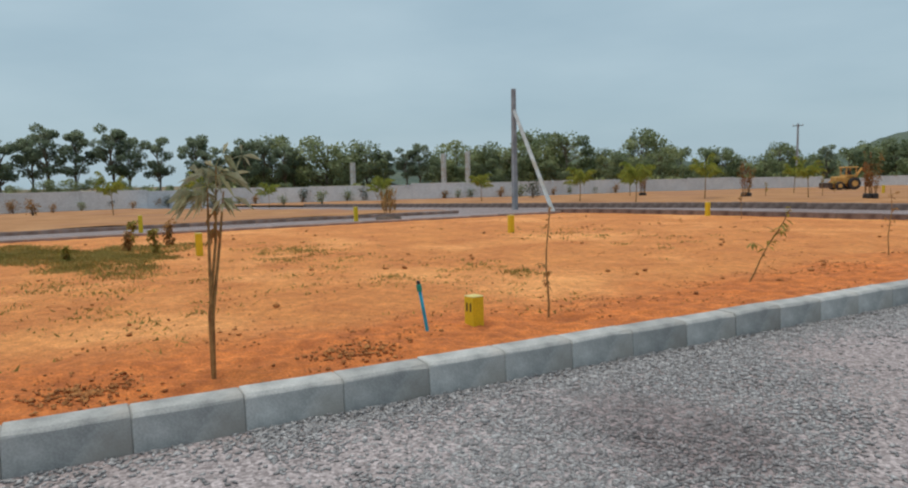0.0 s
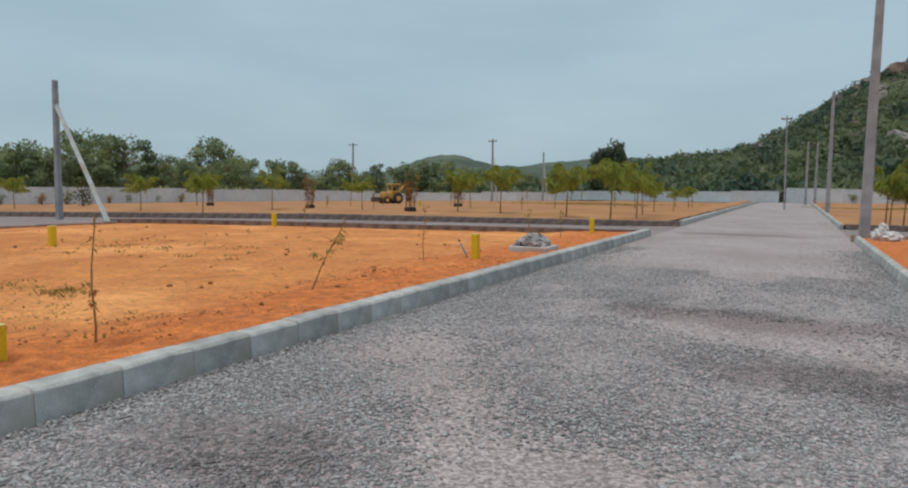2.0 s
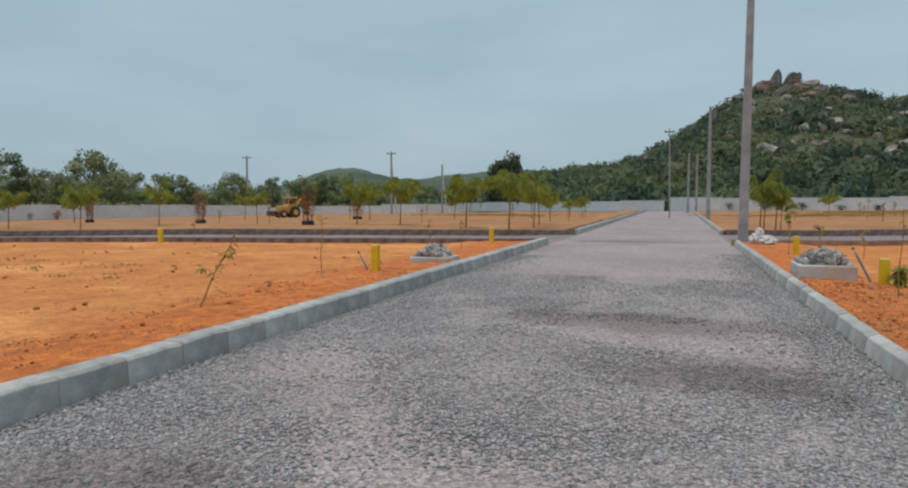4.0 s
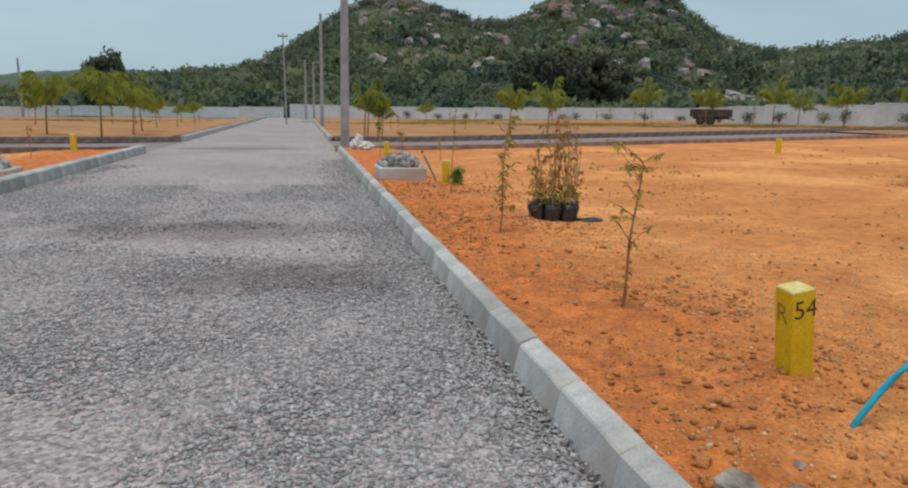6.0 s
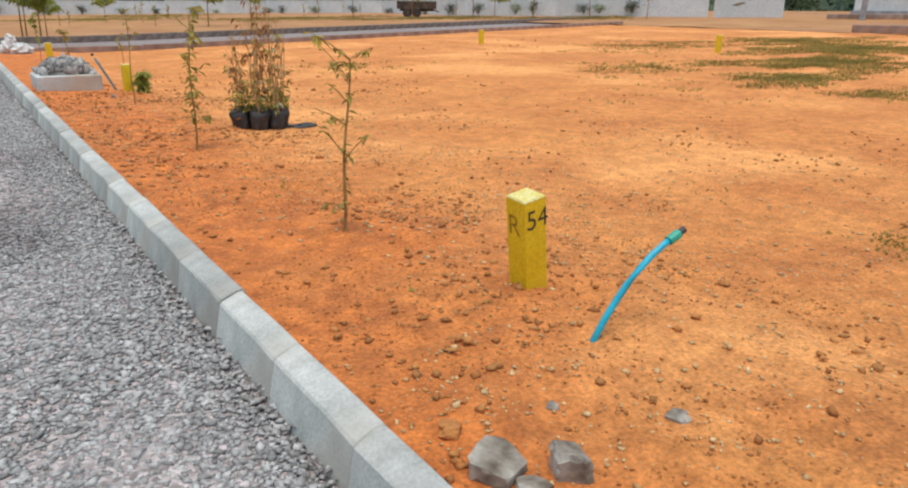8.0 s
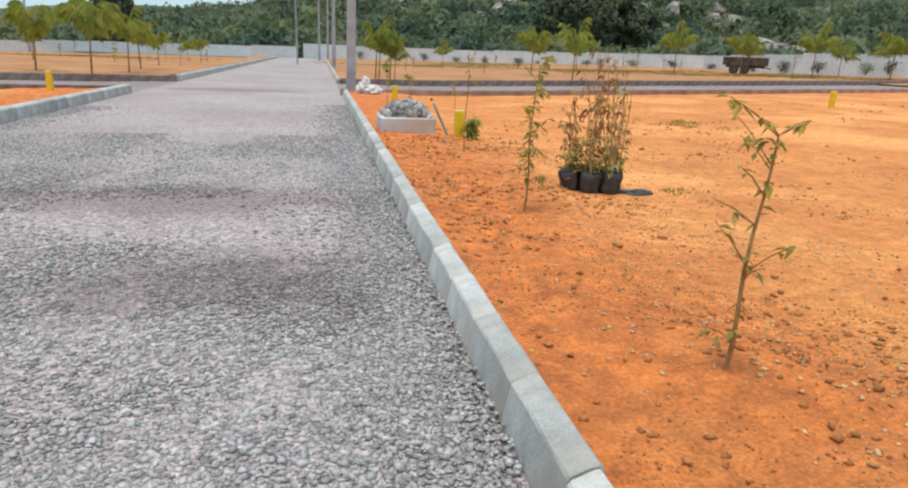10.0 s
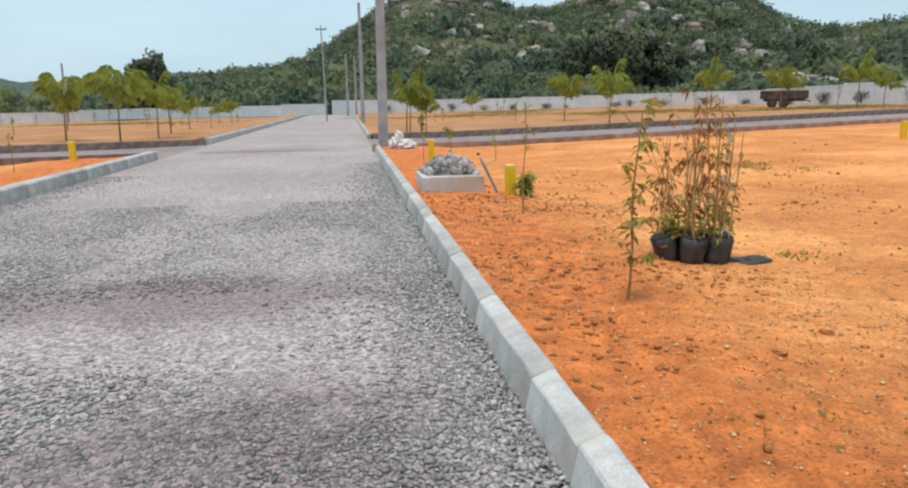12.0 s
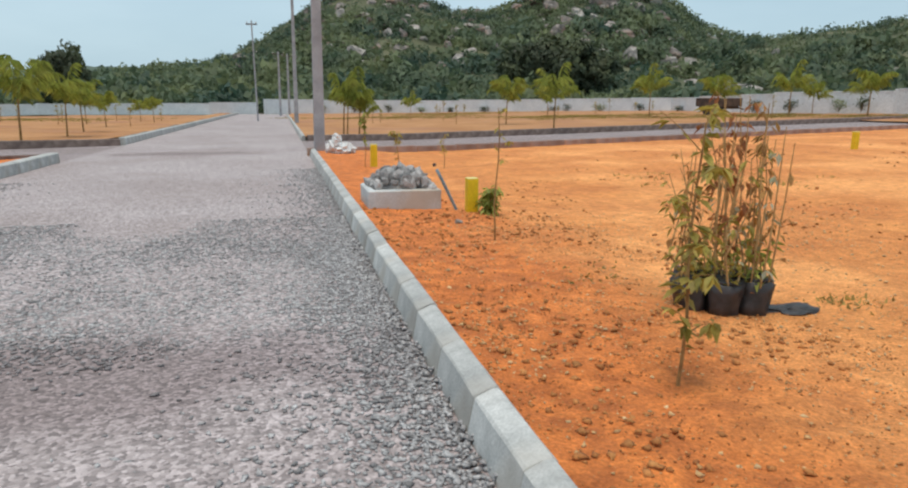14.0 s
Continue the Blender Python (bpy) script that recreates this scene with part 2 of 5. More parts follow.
# Paler, less saturated yellow for the top of the post only.
YELLOW_TOP = mat("pale_yellow_top", (0.74, 0.60, 0.16), (0.80, 0.70, 0.34), 20.0, 0.75, 80.0, 0.2, step=0.004)
BLACK_PAINT = mat("black_paint", (0.03, 0.026, 0.02), (0.06, 0.05, 0.03), 20.0, 0.7, 90.0, 0.0)
FADED_PAINT = mat("faded_brown_paint", (0.22, 0.13, 0.01), (0.42, 0.27, 0.02), 30.0, 0.7, 90.0, 0.0)
BLUE_PIPE = mat("blue_plastic_pipe", (0.005, 0.37, 0.56), (0.015, 0.46, 0.66), 8.0, 0.4, 60.0, 0.05)
GREEN_CAP = mat("green_plastic_cap", (0.01, 0.30, 0.22), (0.02, 0.38, 0.28), 12.0, 0.45, 60.0, 0.05)
DARK_PLASTIC = mat("black_plastic", (0.02, 0.018, 0.018), (0.055, 0.045, 0.045), 9.0, 0.5, 30.0, 0.4, step=0.008)
SLATE_PIPE = mat("grey_pipe", (0.14, 0.19, 0.22), (0.24, 0.30, 0.33), 9.0, 0.5, 40.0, 0.1)
STEM = mat("sapling_bark", (0.24, 0.12, 0.04), (0.42, 0.25, 0.085), 14.0, 0.85, 90.0, 0.3, step=0.004)
BARK = mat("tree_bark", (0.10, 0.075, 0.05), (0.22, 0.17, 0.12), 3.0, 0.9, 30.0, 0.4)
LEAF_OLIVE = mat("olive_leaf", (0.38, 0.32, 0.05), (0.66, 0.54, 0.13), 5.0, 0.6, 60.0, 0.0, island_tint=0.5, thin=0.4)
LEAF_PALM = mat("bright_palm_leaf", (0.33, 0.39, 0.065), (0.65, 0.66, 0.15), 1.5, 0.6, 40.0, 0.0, island_tint=0.45, thin=0.4)
LEAF_DRY = mat("dry_brown_leaf", (0.42, 0.20, 0.06), (0.64, 0.38, 0.13), 4.0, 0.8, 60.0, 0.0, island_tint=0.5, thin=0.4)
LEAF_RED = mat("rust_red_leaf", (0.34, 0.12, 0.045), (0.54, 0.24, 0.09), 4.0, 0.8, 60.0, 0.0, island_tint=0.4, thin=0.4)
LEAF_PALE = mat("withered_pale_leaf", (0.42, 0.43, 0.24), (0.68, 0.67, 0.50), 3.0, 0.75, 40.0, 0.0, island_tint=0.4, thin=0.4)
CROWN = mat("dark_tree_foliage", (0.20, 0.26, 0.14), (0.45, 0.48, 0.20), 0.16, 0.65, 3.0, 0.0, island_tint=0.25, thin=0.4)
CROWN_DARK = mat("shady_tree_foliage", (0.06, 0.085, 0.045), (0.15, 0.175, 0.08), 0.2, 0.65, 3.0, 0.0, island_tint=0.3, thin=0.3)
CROWN_TALL = mat("tall_tree_foliage", (0.18, 0.24, 0.15), (0.32, 0.375, 0.22), 0.2, 0.65, 3.0, 0.0, island_tint=0.25, thin=0.4)
# Scrub and ridge greens are dulled towards blue: distance haze put into the colour.
SCRUB = mat("hill_scrub_foliage", (0.065, 0.12, 0.085), (0.22, 0.26, 0.125), 0.07, 0.7, 0.8, 0.0, island_tint=0.25, thin=0.4)
RIDGE = mat("far_ridge_woods", (0.055, 0.085, 0.06), (0.12, 0.15, 0.10), 0.02, 0.9, 0.25, 0.8, step=2.0)
HILL_EARTH = mat("scrubby_hillside", (0.07, 0.085, 0.04), (0.15, 0.14, 0.075), 0.05, 0.95, 0.7, 0.6, step=0.6)
ROCK = mat("granite_boulder", (0.15, 0.13, 0.12), (0.42, 0.35, 0.31), 1.6, 0.9, 7.0, 0.7, step=0.12, random_tint=0.45, third=(0.36, 0.21, 0.15))
ROCK_RED = mat("rust_stained_granite", (0.20, 0.13, 0.105), (0.44, 0.27, 0.20), 1.8, 0.9, 7.0, 0.7, step=0.12, random_tint=0.25, third=(0.26, 0.22, 0.20))
STEM_TAN = mat("dry_tan_stem", (0.34, 0.19, 0.07), (0.56, 0.38, 0.16), 14.0, 0.85, 90.0, 0.2, step=0.003)
ROCK_PALE = mat("pale_sheet_rock", (0.34, 0.29, 0.26), (0.60, 0.53, 0.48), 1.6, 0.9, 8.0, 0.6, step=0.1, random_tint=0.3)
ROUGH_STONE = mat("broken_granite", (0.38, 0.35, 0.34), (0.72, 0.68, 0.66), 5.0, 0.85, 40.0, 0.5, step=0.01, random_tint=0.62)
GRASS = mat("dry_grass", (0.34, 0.27, 0.06), (0.56, 0.42, 0.12), 0.8, 0.8, 30.0, 0.0, island_tint=0.5, thin=0.4)
NEAR_ROCK = mat("split_dark_rock", (0.12, 0.085, 0.06), (0.50, 0.44, 0.39), 7.0, 0.85, 45.0, 0.5, step=0.01)
MACHINE = mat("faded_orange_paint", (0.62, 0.30, 0.06), (0.78, 0.44, 0.13), 1.5, 0.6, 20.0, 0.1)
RUST = mat("dark_rusty_steel", (0.05, 0.035, 0.03), (0.14, 0.085, 0.06), 2.0, 0.8, 25.0, 0.2)
SACK = mat("white_woven_sack", (0.62, 0.62, 0.62), (0.80, 0.80, 0.79), 9.0, 0.8, 80.0, 0.4, step=0.006)
MURAL = mat("mural_dark_paint", (0.12, 0.11, 0.08), (0.30, 0.24, 0.16), 1.5, 0.8, 10.0, 0.0)


# ---- mesh helpers ----
class Shape:
    """Collects vertices and faces of one mesh."""

    def __init__(self):
        self.v, self.f = [], []

    def add(self, verts, faces):
        n = len(self.v)
        self.v += [tuple(p) for p in verts]
        self.f += [tuple(n + i for i in q) for q in faces]
        return self

    def box(self, x0, x1, y0, y1, z0, z1, ch=0.0):
        """A box whose upper edges are chamfered by ch."""
        c = ch
        rings = [(x0, x1, y0, y1, z0), (x0, x1, y0, y1, z1 - c)] + ([(x0 + c, x1 - c, y0 + c, y1 - c, z1)] if c else [])
        vs = [p for a, b, d, e, z in rings for p in ((a, d, z), (b, d, z), (b, e, z), (a, e, z))]
        fs = [(3, 2, 1, 0)]
        for k in range(len(rings) - 1):
            fs += [(4 * k + i, 4 * k + (i + 1) % 4, 4 * k + 4 + (i + 1) % 4, 4 * k + 4 + i) for i in range(4)]
        t = 4 * (len(rings) - 1)
        return self.add(vs, fs + [(t, t + 1, t + 2, t + 3)])

    def tube(self, points, radii, n=6):
        points = [Vector(p) for p in points]
        vs, fs = [], []
        for i, p in enumerate(points):
            d = (points[min(i + 1, len(points) - 1)] - points[max(i - 1, 0)]).normalized()
            a = d.orthogonal().normalized() if abs(d.z) < 0.98 else Vector((1, 0, 0))
            b = d.cross(a).normalized()
            a = b.cross(d)
            for k in range(n):
                w = 2 * math.pi * (k + 0.5) / n
                vs.append(p + radii[i] * (math.cos(w) * a + math.sin(w) * b))
        for i in range(len(points) - 1):
            fs += [(i * n + k, i * n + (k + 1) % n, i * n + n + (k + 1) % n, i * n + n + k) for k in range(n)]
        t = (len(points) - 1) * n
        return self.add(vs, fs + [tuple(range(n - 1, -1, -1)), tuple(range(t, t + n))])

    def blob(self, c, r, seed=0, detail=1, rough=0.25, freq=1.0):
        """A broken stone: an icosphere pushed in and out by noise."""
        bm = bmesh.new()
        bmesh.ops.create_icosphere(bm, subdivisions=detail, radius=1)
        off = Vector((seed * 7.13, seed * 3.7, seed * 1.9))
        vs = []
        for v in bm.verts:
            k = 1 + rough * 1.6 * noise.noise(v.co * freq + off) + rough * 0.8 * noise.noise(v.co * 2.7 * freq + off)
            vs.append((c[0] + v.co.x * r[0] * k, c[1] + v.co.y * r[1] * k, c[2] + v.co.z * r[2] * k))
        fs = [tuple(v.index for v in f.verts) for f in bm.faces]
        bm.free()
        return self.add(vs, fs)

    def leaf(self, base, way, length, width, droop=0.3):
        """A narrow leaf of two bent halves."""
        way = Vector(way).normalized()
        side = way.cross(Vector((0, 0, 1)))
        side = (side.normalized() if side.length > 0.05 else Vector((1, 0, 0))) * width / 2
        base = Vector(base)
        mid = base + way * length * 0.5
        tip = base + way * length * 0.95 - Vector((0, 0, droop * length))
        return self.add((base, mid + side, tip, mid - side), ((0, 1, 2), (0, 2, 3)))

    def mesh(self, name, material, smooth=False):
        me = bpy.data.meshes.new(name)
        me.from_pydata(self.v, [], self.f)
        me.materials.append(material)
        if smooth:
            me.polygons.foreach_set("use_smooth", [True] * len(me.polygons))
        me.update()
        return me


def fast_mesh(name, verts, faces, material, smooth=False):
    """A mesh from numpy arrays; faces all with the same number of corners."""
    me = bpy.data.meshes.new(name)
    n, k = faces.shape
    me.vertices.add(len(verts))
    me.vertices.foreach_set("co", np.asarray(verts, dtype=np.float32).ravel())
    me.loops.add(n * k)
    me.loops.foreach_set("vertex_index", faces.astype(np.int32).ravel())
    me.polygons.add(n)
    me.polygons.foreach_set("loop_start", np.arange(0, n * k, k, dtype=np.int32))
    if smooth:
        me.polygons.foreach_set("use_smooth", np.ones(n, dtype=bool))
    me.materials.append(material)
    me.update(calc_edges=True)
    return me


def part(name, shape, material, parent, label="", smooth=False):
    me = shape if isinstance(shape, bpy.types.Mesh) else shape.mesh(name, material, smooth)
    ob = new(name, me)
    ob.parent = parent
    return tagged(ob, label) if label else ob


def thing(name, place, label, category, group="", kind="", turn=0.0, size=1.0):
    e = new(name)
    e.empty_display_size = 0.1
    e.matrix_basis = pose(*place, 0, 0, turn) @ Matrix.Scale(size, 4)
    return tagged(e, label, category, group, kind)


rng = np.random.default_rng(7)


def leaf_cards(centres, sizes, r=rng, outward=None):
    """Small four-cornered leaves or sprays at random tilts, their faces turned away from the heart of the crown."""
    n = len(centres)
    a = r.normal(size=(n, 3))
    a /= np.linalg.norm(a, axis=1)[:, None]
    b = np.cross(a, r.normal(size=(n, 3)))
    b /= np.linalg.norm(b, axis=1)[:, None]
    if outward is not None:
        inside = np.sum(np.cross(a, b) * outward, axis=1) < 0
        b[inside] *= -1
    a, b = a * sizes[:, None], b * (sizes * r.uniform(0.4, 0.8, n))[:, None]
    v = np.stack([centres - a, centres - b * 0.9 + a * 0.1, centres + a, centres + b], axis=1).reshape(-1, 3)
    return v, np.arange(4 * n).reshape(-1, 4)


def foliage_mesh(name, centres, sizes, outward, material, r=rng, soft=0.75):
    """Sprays shaded as rounded clumps: their normals lean to the outside of the clump."""
    v, f = leaf_cards(centres, sizes, r, outward)
    me = fast_mesh(name, v, f, material, True)
    flat = np.cross(v[1::4] - v[0::4], v[3::4] - v[0::4])
    flat /= np.linalg.norm(flat, axis=1)[:, None] + 1e-9
    nrm = outward * soft + flat * (1 - soft)
    nrm /= np.linalg.norm(nrm, axis=1)[:, None] + 1e-9
    me.normals_split_custom_set_from_vertices(np.repeat(nrm, 4, axis=0).astype(np.float32))
    return me


# ---- lie of the land ----
def slope(x, y):
    """Height of the road level: the land climbs to the east and falls to the west."""
    return 0.02 * np.maximum(0.0, x - 6) - 0.014 * np.maximum(0.0, -x - 22) - 0.004 * np.maximum(0.0, y - 40) * (x < -8)


def near_edge(x):
    """Edge of the near plots along the cross road."""
    return np.where(x > 0, 26.3 + 0.2 * (x - 1.7), 24.75 + 0.27 * (x + 4.8))


def far_edge(x):
    return np.where(x > 0, 34.6 + 0.2 * (x - 1.7), 32.4 + 0.27 * (x + 4.8))


def ticks(a, b, focus, fine, grow, most):
    """Grid lines from a to b, fine at focus, wider with distance from it."""
    out, p = [focus], focus
    for end, s in ((b, 1), (a, -1)):
        p = focus
        while (end - p) * s > 1e-6:
            p = p + s * min(most, fine + grow * abs(p - focus))
            p = min(p, end) if s > 0 else max(p, end)
            out.append(p)
    return np.array(sorted(set(round(float(q), 4) for q in out)))


def bumpy(x, y, seed=0.0):
    """Uneven trodden soil: three scales of relief."""
    out = np.zeros_like(x)
    for i in range(x.size):
        p = Vector((x.flat[i], y.flat[i], seed))
        out.flat[i] = 0.03 * noise.noise(p * 0.8) + 0.02 * noise.noise(p * 3.1) + 0.014 * noise.noise(p * 8.0) + 0.007 * noise.noise(p * 19.0)
    return out


def sheet(name, xs, vs, y_of, z_of, material):
    """A grid of ground between x lines and shares v of the way from one edge to the other."""
    X, V = np.meshgrid(xs, vs, indexing="ij")
    Y = y_of(X, V)
    Z = z_of(X, Y)
    n, m = X.shape
    i = np.arange((n - 1) * m).reshape(n - 1, m)[:, :-1].ravel()
    f = np.stack([i, i + m, i + m + 1, i + 1], axis=1)
    ob = new(name, fast_mesh(name, np.stack([X, Y, Z], axis=-1).reshape(-1, 3), f, material, True))
    return tagged(ob, kind="structure")


LEFT, RIGHT = -4.57, 1.72  # kerb feet on the road


def plot_height(x, y):
    """Backfilled strip of soil along the kerbs, a low step down to the trodden plot."""
    inside = np.minimum(np.where(x > 0, x - RIGHT - 0.19, LEFT - 0.24 - x), np.maximum(0.0, near_edge(x) - y))
    step = 1.75 + 0.45 * np.sin(y * 0.55 + 1.0) + 0.2 * np.sin(y * 1.7) + 0.35 * (x < 0)
    along = np.where(x > 0, x - RIGHT - 0.19, LEFT - 0.24 - x)
    strip = 0.09 / (1 + np.exp(np.clip((along - step) / 0.16, -30, 30)))
    rough = np.where(inside < step + 0.3, 1.5, 0.7)
    return slope(x, y) + 0.04 + strip + 0.03 * np.exp(-np.maximum(along, 0) / 0.35) + bumpy(x, y) * rough * np.clip(inside / 0.4, 0.15, 1)


far_lines = np.array(sorted(set([-1800, -1200, -800, -500, -350, -250, -180, -130, -100] + list(range(-90, 91, 6)) + [100, 130, 180, 250, 350, 500, 800, 1200, 1800])), dtype=float)
ground = sheet("ground", far_lines, far_lines, lambda X, V: V, lambda X, Y: slope(np.clip(X, -130, 90), np.clip(Y, -50, 200)) - 0.07, DRY_EARTH)
tagged(ground, "dry scrub earth reaching to the horizon", "ground")

xs = ticks(RIGHT + 0.17, 36.0, 2.2, 0.045, 0.035, 1.0)
vs = ticks(-14.0, 26.5, 4.5, 0.05, 0.03, 0.8)
share = (vs - vs[0]) / (vs[-1] - vs[0])
plot_right = sheet("plot_1", xs, share, lambda X, V: -14 + V * (near_edge(X) - 0.12 + 14), plot_height, SOIL)
tagged(plot_right, "bare orange-red soil of a levelled building plot", "bare soil")
xs = ticks(-25.0, LEFT - 0.22, -5.2, 0.055, 0.035, 1.0)
vs = ticks(-14.0, 24.0, 2.5, 0.06, 0.03, 0.8)
share = (vs - vs[0]) / (vs[-1] - vs[0])
plot_left = sheet("plot_2", xs, share, lambda X, V: -14 + V * (near_edge(X) - 0.12 + 14), plot_height, SOIL)
tagged(plot_left, "bare orange-red soil of an empty plot beside the road", "bare soil")


def field_height(x, y):
    return slope(x, y) + 0.12 + bumpy(x, y, 4.0) * 2


tagged(sheet("plot_3", np.arange(RIGHT + 0.17, 60, 1.5), np.linspace(0, 1, 40), lambda X, V: far_edge(X) + 0.15 + V * (107 - X * 0.42 - far_edge(X)), field_height, SOIL_FAR), "orange soil field beyond the cross road", "bare soil")
tagged(sheet("plot_4", np.arange(-100, LEFT - 0.1, 1.5), np.linspace(0, 1, 50), lambda X, V: far_edge(X) + 0.15 + V * (110 + 0.35 * np.minimum(0, X + 30) - far_edge(X)), field_height, SOIL_FAR), "orange soil field with young palms beyond the cross road", "bare soil")
tagged(sheet("plot_5", np.arange(-104, -30.9, 1.5), np.linspace(0, 1, 40), lambda X, V: -40 + V * (near_edge(X) + 39.8), field_height, SOIL_FAR), "reddish soil strip before the white boundary wall", "bare soil")
tagged(sheet("plot_6", np.arange(36.0, 90, 1.5), np.linspace(0, 1, 40), lambda X, V: -40 + V * (far_edge(X) + 48), lambda x, y: field_height(x, y) - 0.06, SOIL_FAR), "open orange soil ground by the entrance", "bare soil")

road_x = ticks(LEFT - 0.02, RIGHT + 0.02, 1.2, 0.12, 0.05, 0.6)
road_y = ticks(-30.0, 105.0, 4.0, 0.12, 0.05, 3.0)
road = sheet("road", road_x, road_y, lambda X, V: V, lambda x, y: 0.012 - 0.002 * (x + 1.4) ** 2 + bumpy(x, y, 9.0) * 0.25 * np.clip((RIGHT - x) * 3, 0, 1), GRAVEL)
tagged(road, "road of compacted grey crushed stone with darker damp patches", "road")
for nm, a, b in (("cross_road_east", RIGHT + 0.02, 62.0), ("cross_road_west", -100.0, LEFT - 0.02)):
    tagged(sheet(nm, np.linspace(a, b, 60), np.linspace(0, 1, 12), lambda X, V: near_edge(X) - 0.1 + V * (far_edge(X) - near_edge(X) + 0.2), lambda x, y: slope(x, y) - 0.04 * np.clip((np.abs(x + 1.4) - 3.2) / 3, 0, 1) - 0.012 + bumpy(x, y, 9.0) * 0.2, GRAVEL_FAR), "cross road of grey crushed stone", "road")
tagged(sheet("side_road_west", np.linspace(-31, -25, 8), np.linspace(0, 1, 40), lambda X, V: -40 + V * (near_edge(X) + 40), lambda x, y: slope(x, y) - 0.01, GRAVEL_FAR), "grey gravel side road between the plots", "road")


# ---- kerbs ----
def kerb_stone_mesh(width, height, seed, material=None, wide=False):
    """One cast kerb stone 0.68 m long, upright face, wide chamfer, slightly chipped ends."""
    if wide:
        prof = ((0, -0.12), (0.015, 0.0), (0.05, height - 0.045), (0.06, height - 0.034), (0.135, height - 0.004), (width - 0.022, height), (width, height - 0.025), (width, -0.12))
    else:
        prof = ((0, -0.12), (0.0, 0.0), (0.014, height - 0.032), (0.022, height - 0.02), (0.045, height - 0.004), (width - 0.015, height), (width, height - 0.02), (width, -0.12))
    r = random.Random(seed)
    s = Shape()
    n = len(prof)
    vs = []
    for y, inset in ((-0.3435, 0.006), (-0.335, 0.0), (-0.12, 0.0), (0.1, 0.0), (0.335, 0.0), (0.3435, 0.006)):
        for u, z in prof:
            j = 0.003 if z > 0.05 else 0
            vs.append((u + (inset if u < 0.1 else -inset) * (z > -0.1) + r.uniform(-j, j), y, z - inset * (z > 0.05) + r.uniform(-j, j)))
    fs = [(k * n + i, k * n + n + i, k * n + n + (i + 1) % n, k * n + (i + 1) % n) for k in range(5) for i in range(n)]
    fs += [tuple(range(n)), tuple(range(6 * n - 1, 5 * n - 1, -1))]
    return s.add(vs, fs).mesh("kerb_stone", material or KERB)


KERB_RIGHT = [kerb_stone_mesh(0.185, 0.226, k, None, True) for k in range(4)]
KERB_LEFT = [kerb_stone_mesh(0.25, 0.25, 10 + k) for k in range(4)]
KERB_BROWN = [kerb_stone_mesh(0.2, 0.23, 20 + k, KERB_STAINED_SHADED) for k in range(4)]
KERB_BURIED = [kerb_stone_mesh(0.2, 0.23, 40 + k, KERB_DUSTY) for k in range(4)]
PITCH = 0.69


def kerb_run(name, a, b, meshes, phase=0.0, drop=0.0, label="row of cast grey concrete kerb stones along the gravel road"):
    """Kerb stones from a to b; the face looks to the left of the way from a to b."""
    a, b = Vector(a), Vector(b)
    way = (b - a).normalized()
    turn = math.degrees(math.atan2(way.y, way.x)) - 90
    r = random.Random(name)
    run = tagged(new(name), label, "kerb", kind="structure")
    d = phase
    while d < (b - a).length:
        p = a + way * d
        z = float(slope(np.array(p.x), np.array(p.y)))
        st = part("kerb_stone", meshes[r.randrange(4)], None, run)
        st.matrix_basis = pose(p.x, p.y, z - drop + r.uniform(-0.006, 0.006), r.uniform(-0.5, 0.5), 0, turn + r.uniform(-0.6, 0.6))
        d += PITCH
    return run


def line(f, x):
    return (x, float(f(np.array(float(x)))))


kerb_run("kerb_right", (RIGHT, -9.66 + 0.345), (RIGHT, 26.2), KERB_RIGHT)
kerb_run("kerb_left", (LEFT, 24.6), (LEFT, -12.0), KERB_LEFT, 0.015)
kerb_run("kerb_right_far", (RIGHT, 34.9), (RIGHT, 104.5), KERB_RIGHT)
kerb_run("kerb_left_far", (LEFT, 105.0), (LEFT, 32.8), KERB_LEFT)
kerb_run("kerb_cross_near_east", line(near_edge, 2.0), line(near_edge, 37.5), KERB_BURIED, label="row of dusty pale kerb stones along the cross road")
kerb_run("kerb_cross_far_east", line(far_edge, 47.0), line(far_edge, 2.0), KERB_BROWN)
kerb_run("kerb_cross_near_west", line(near_edge, -25.0), line(near_edge, -5.0), KERB_BROWN)
kerb_run("kerb_cross_far_west", line(far_edge, -5.0), line(far_edge, -60.0), KERB_BROWN)
kerb_run("kerb_side_near", (-24.9, 18.8), (-24.9, -26.0), KERB_BURIED, drop=0.1, label="row of half-buried dusty kerb stones along the side road")
kerb_run("kerb_side_far", (-31.1, -26.0), (-31.1, 17.0), KERB_BURIED, drop=0.08, label="row of half-buried dusty kerb stones along the side road")
kerb_run("kerb_entrance_near", (37.5, 9.0), (34.2, 16.6), KERB_BURIED, drop=-0.25)
kerb_run("kerb_entrance_far", (62.0, 12.0), (54.5, 29.0), KERB_BURIED, drop=-0.25)


# ---- boundary wall ----
def wall_panel_mesh(length, height):
    s = Shape()
    s.box(-length / 2, length / 2, -0.06, 0.06, -0.8, height - 0.07)
    s.box(-length / 2, length / 2, -0.09, 0.09, height - 0.07, height, 0.015)
    return s.mesh("panel", WHITEWASH)


def wall_post_mesh(height):
    return Shape().box(-0.11, 0.11, -0.11, 0.11, -0.8, height + 0.04, 0.02).mesh("post", WHITEWASH)


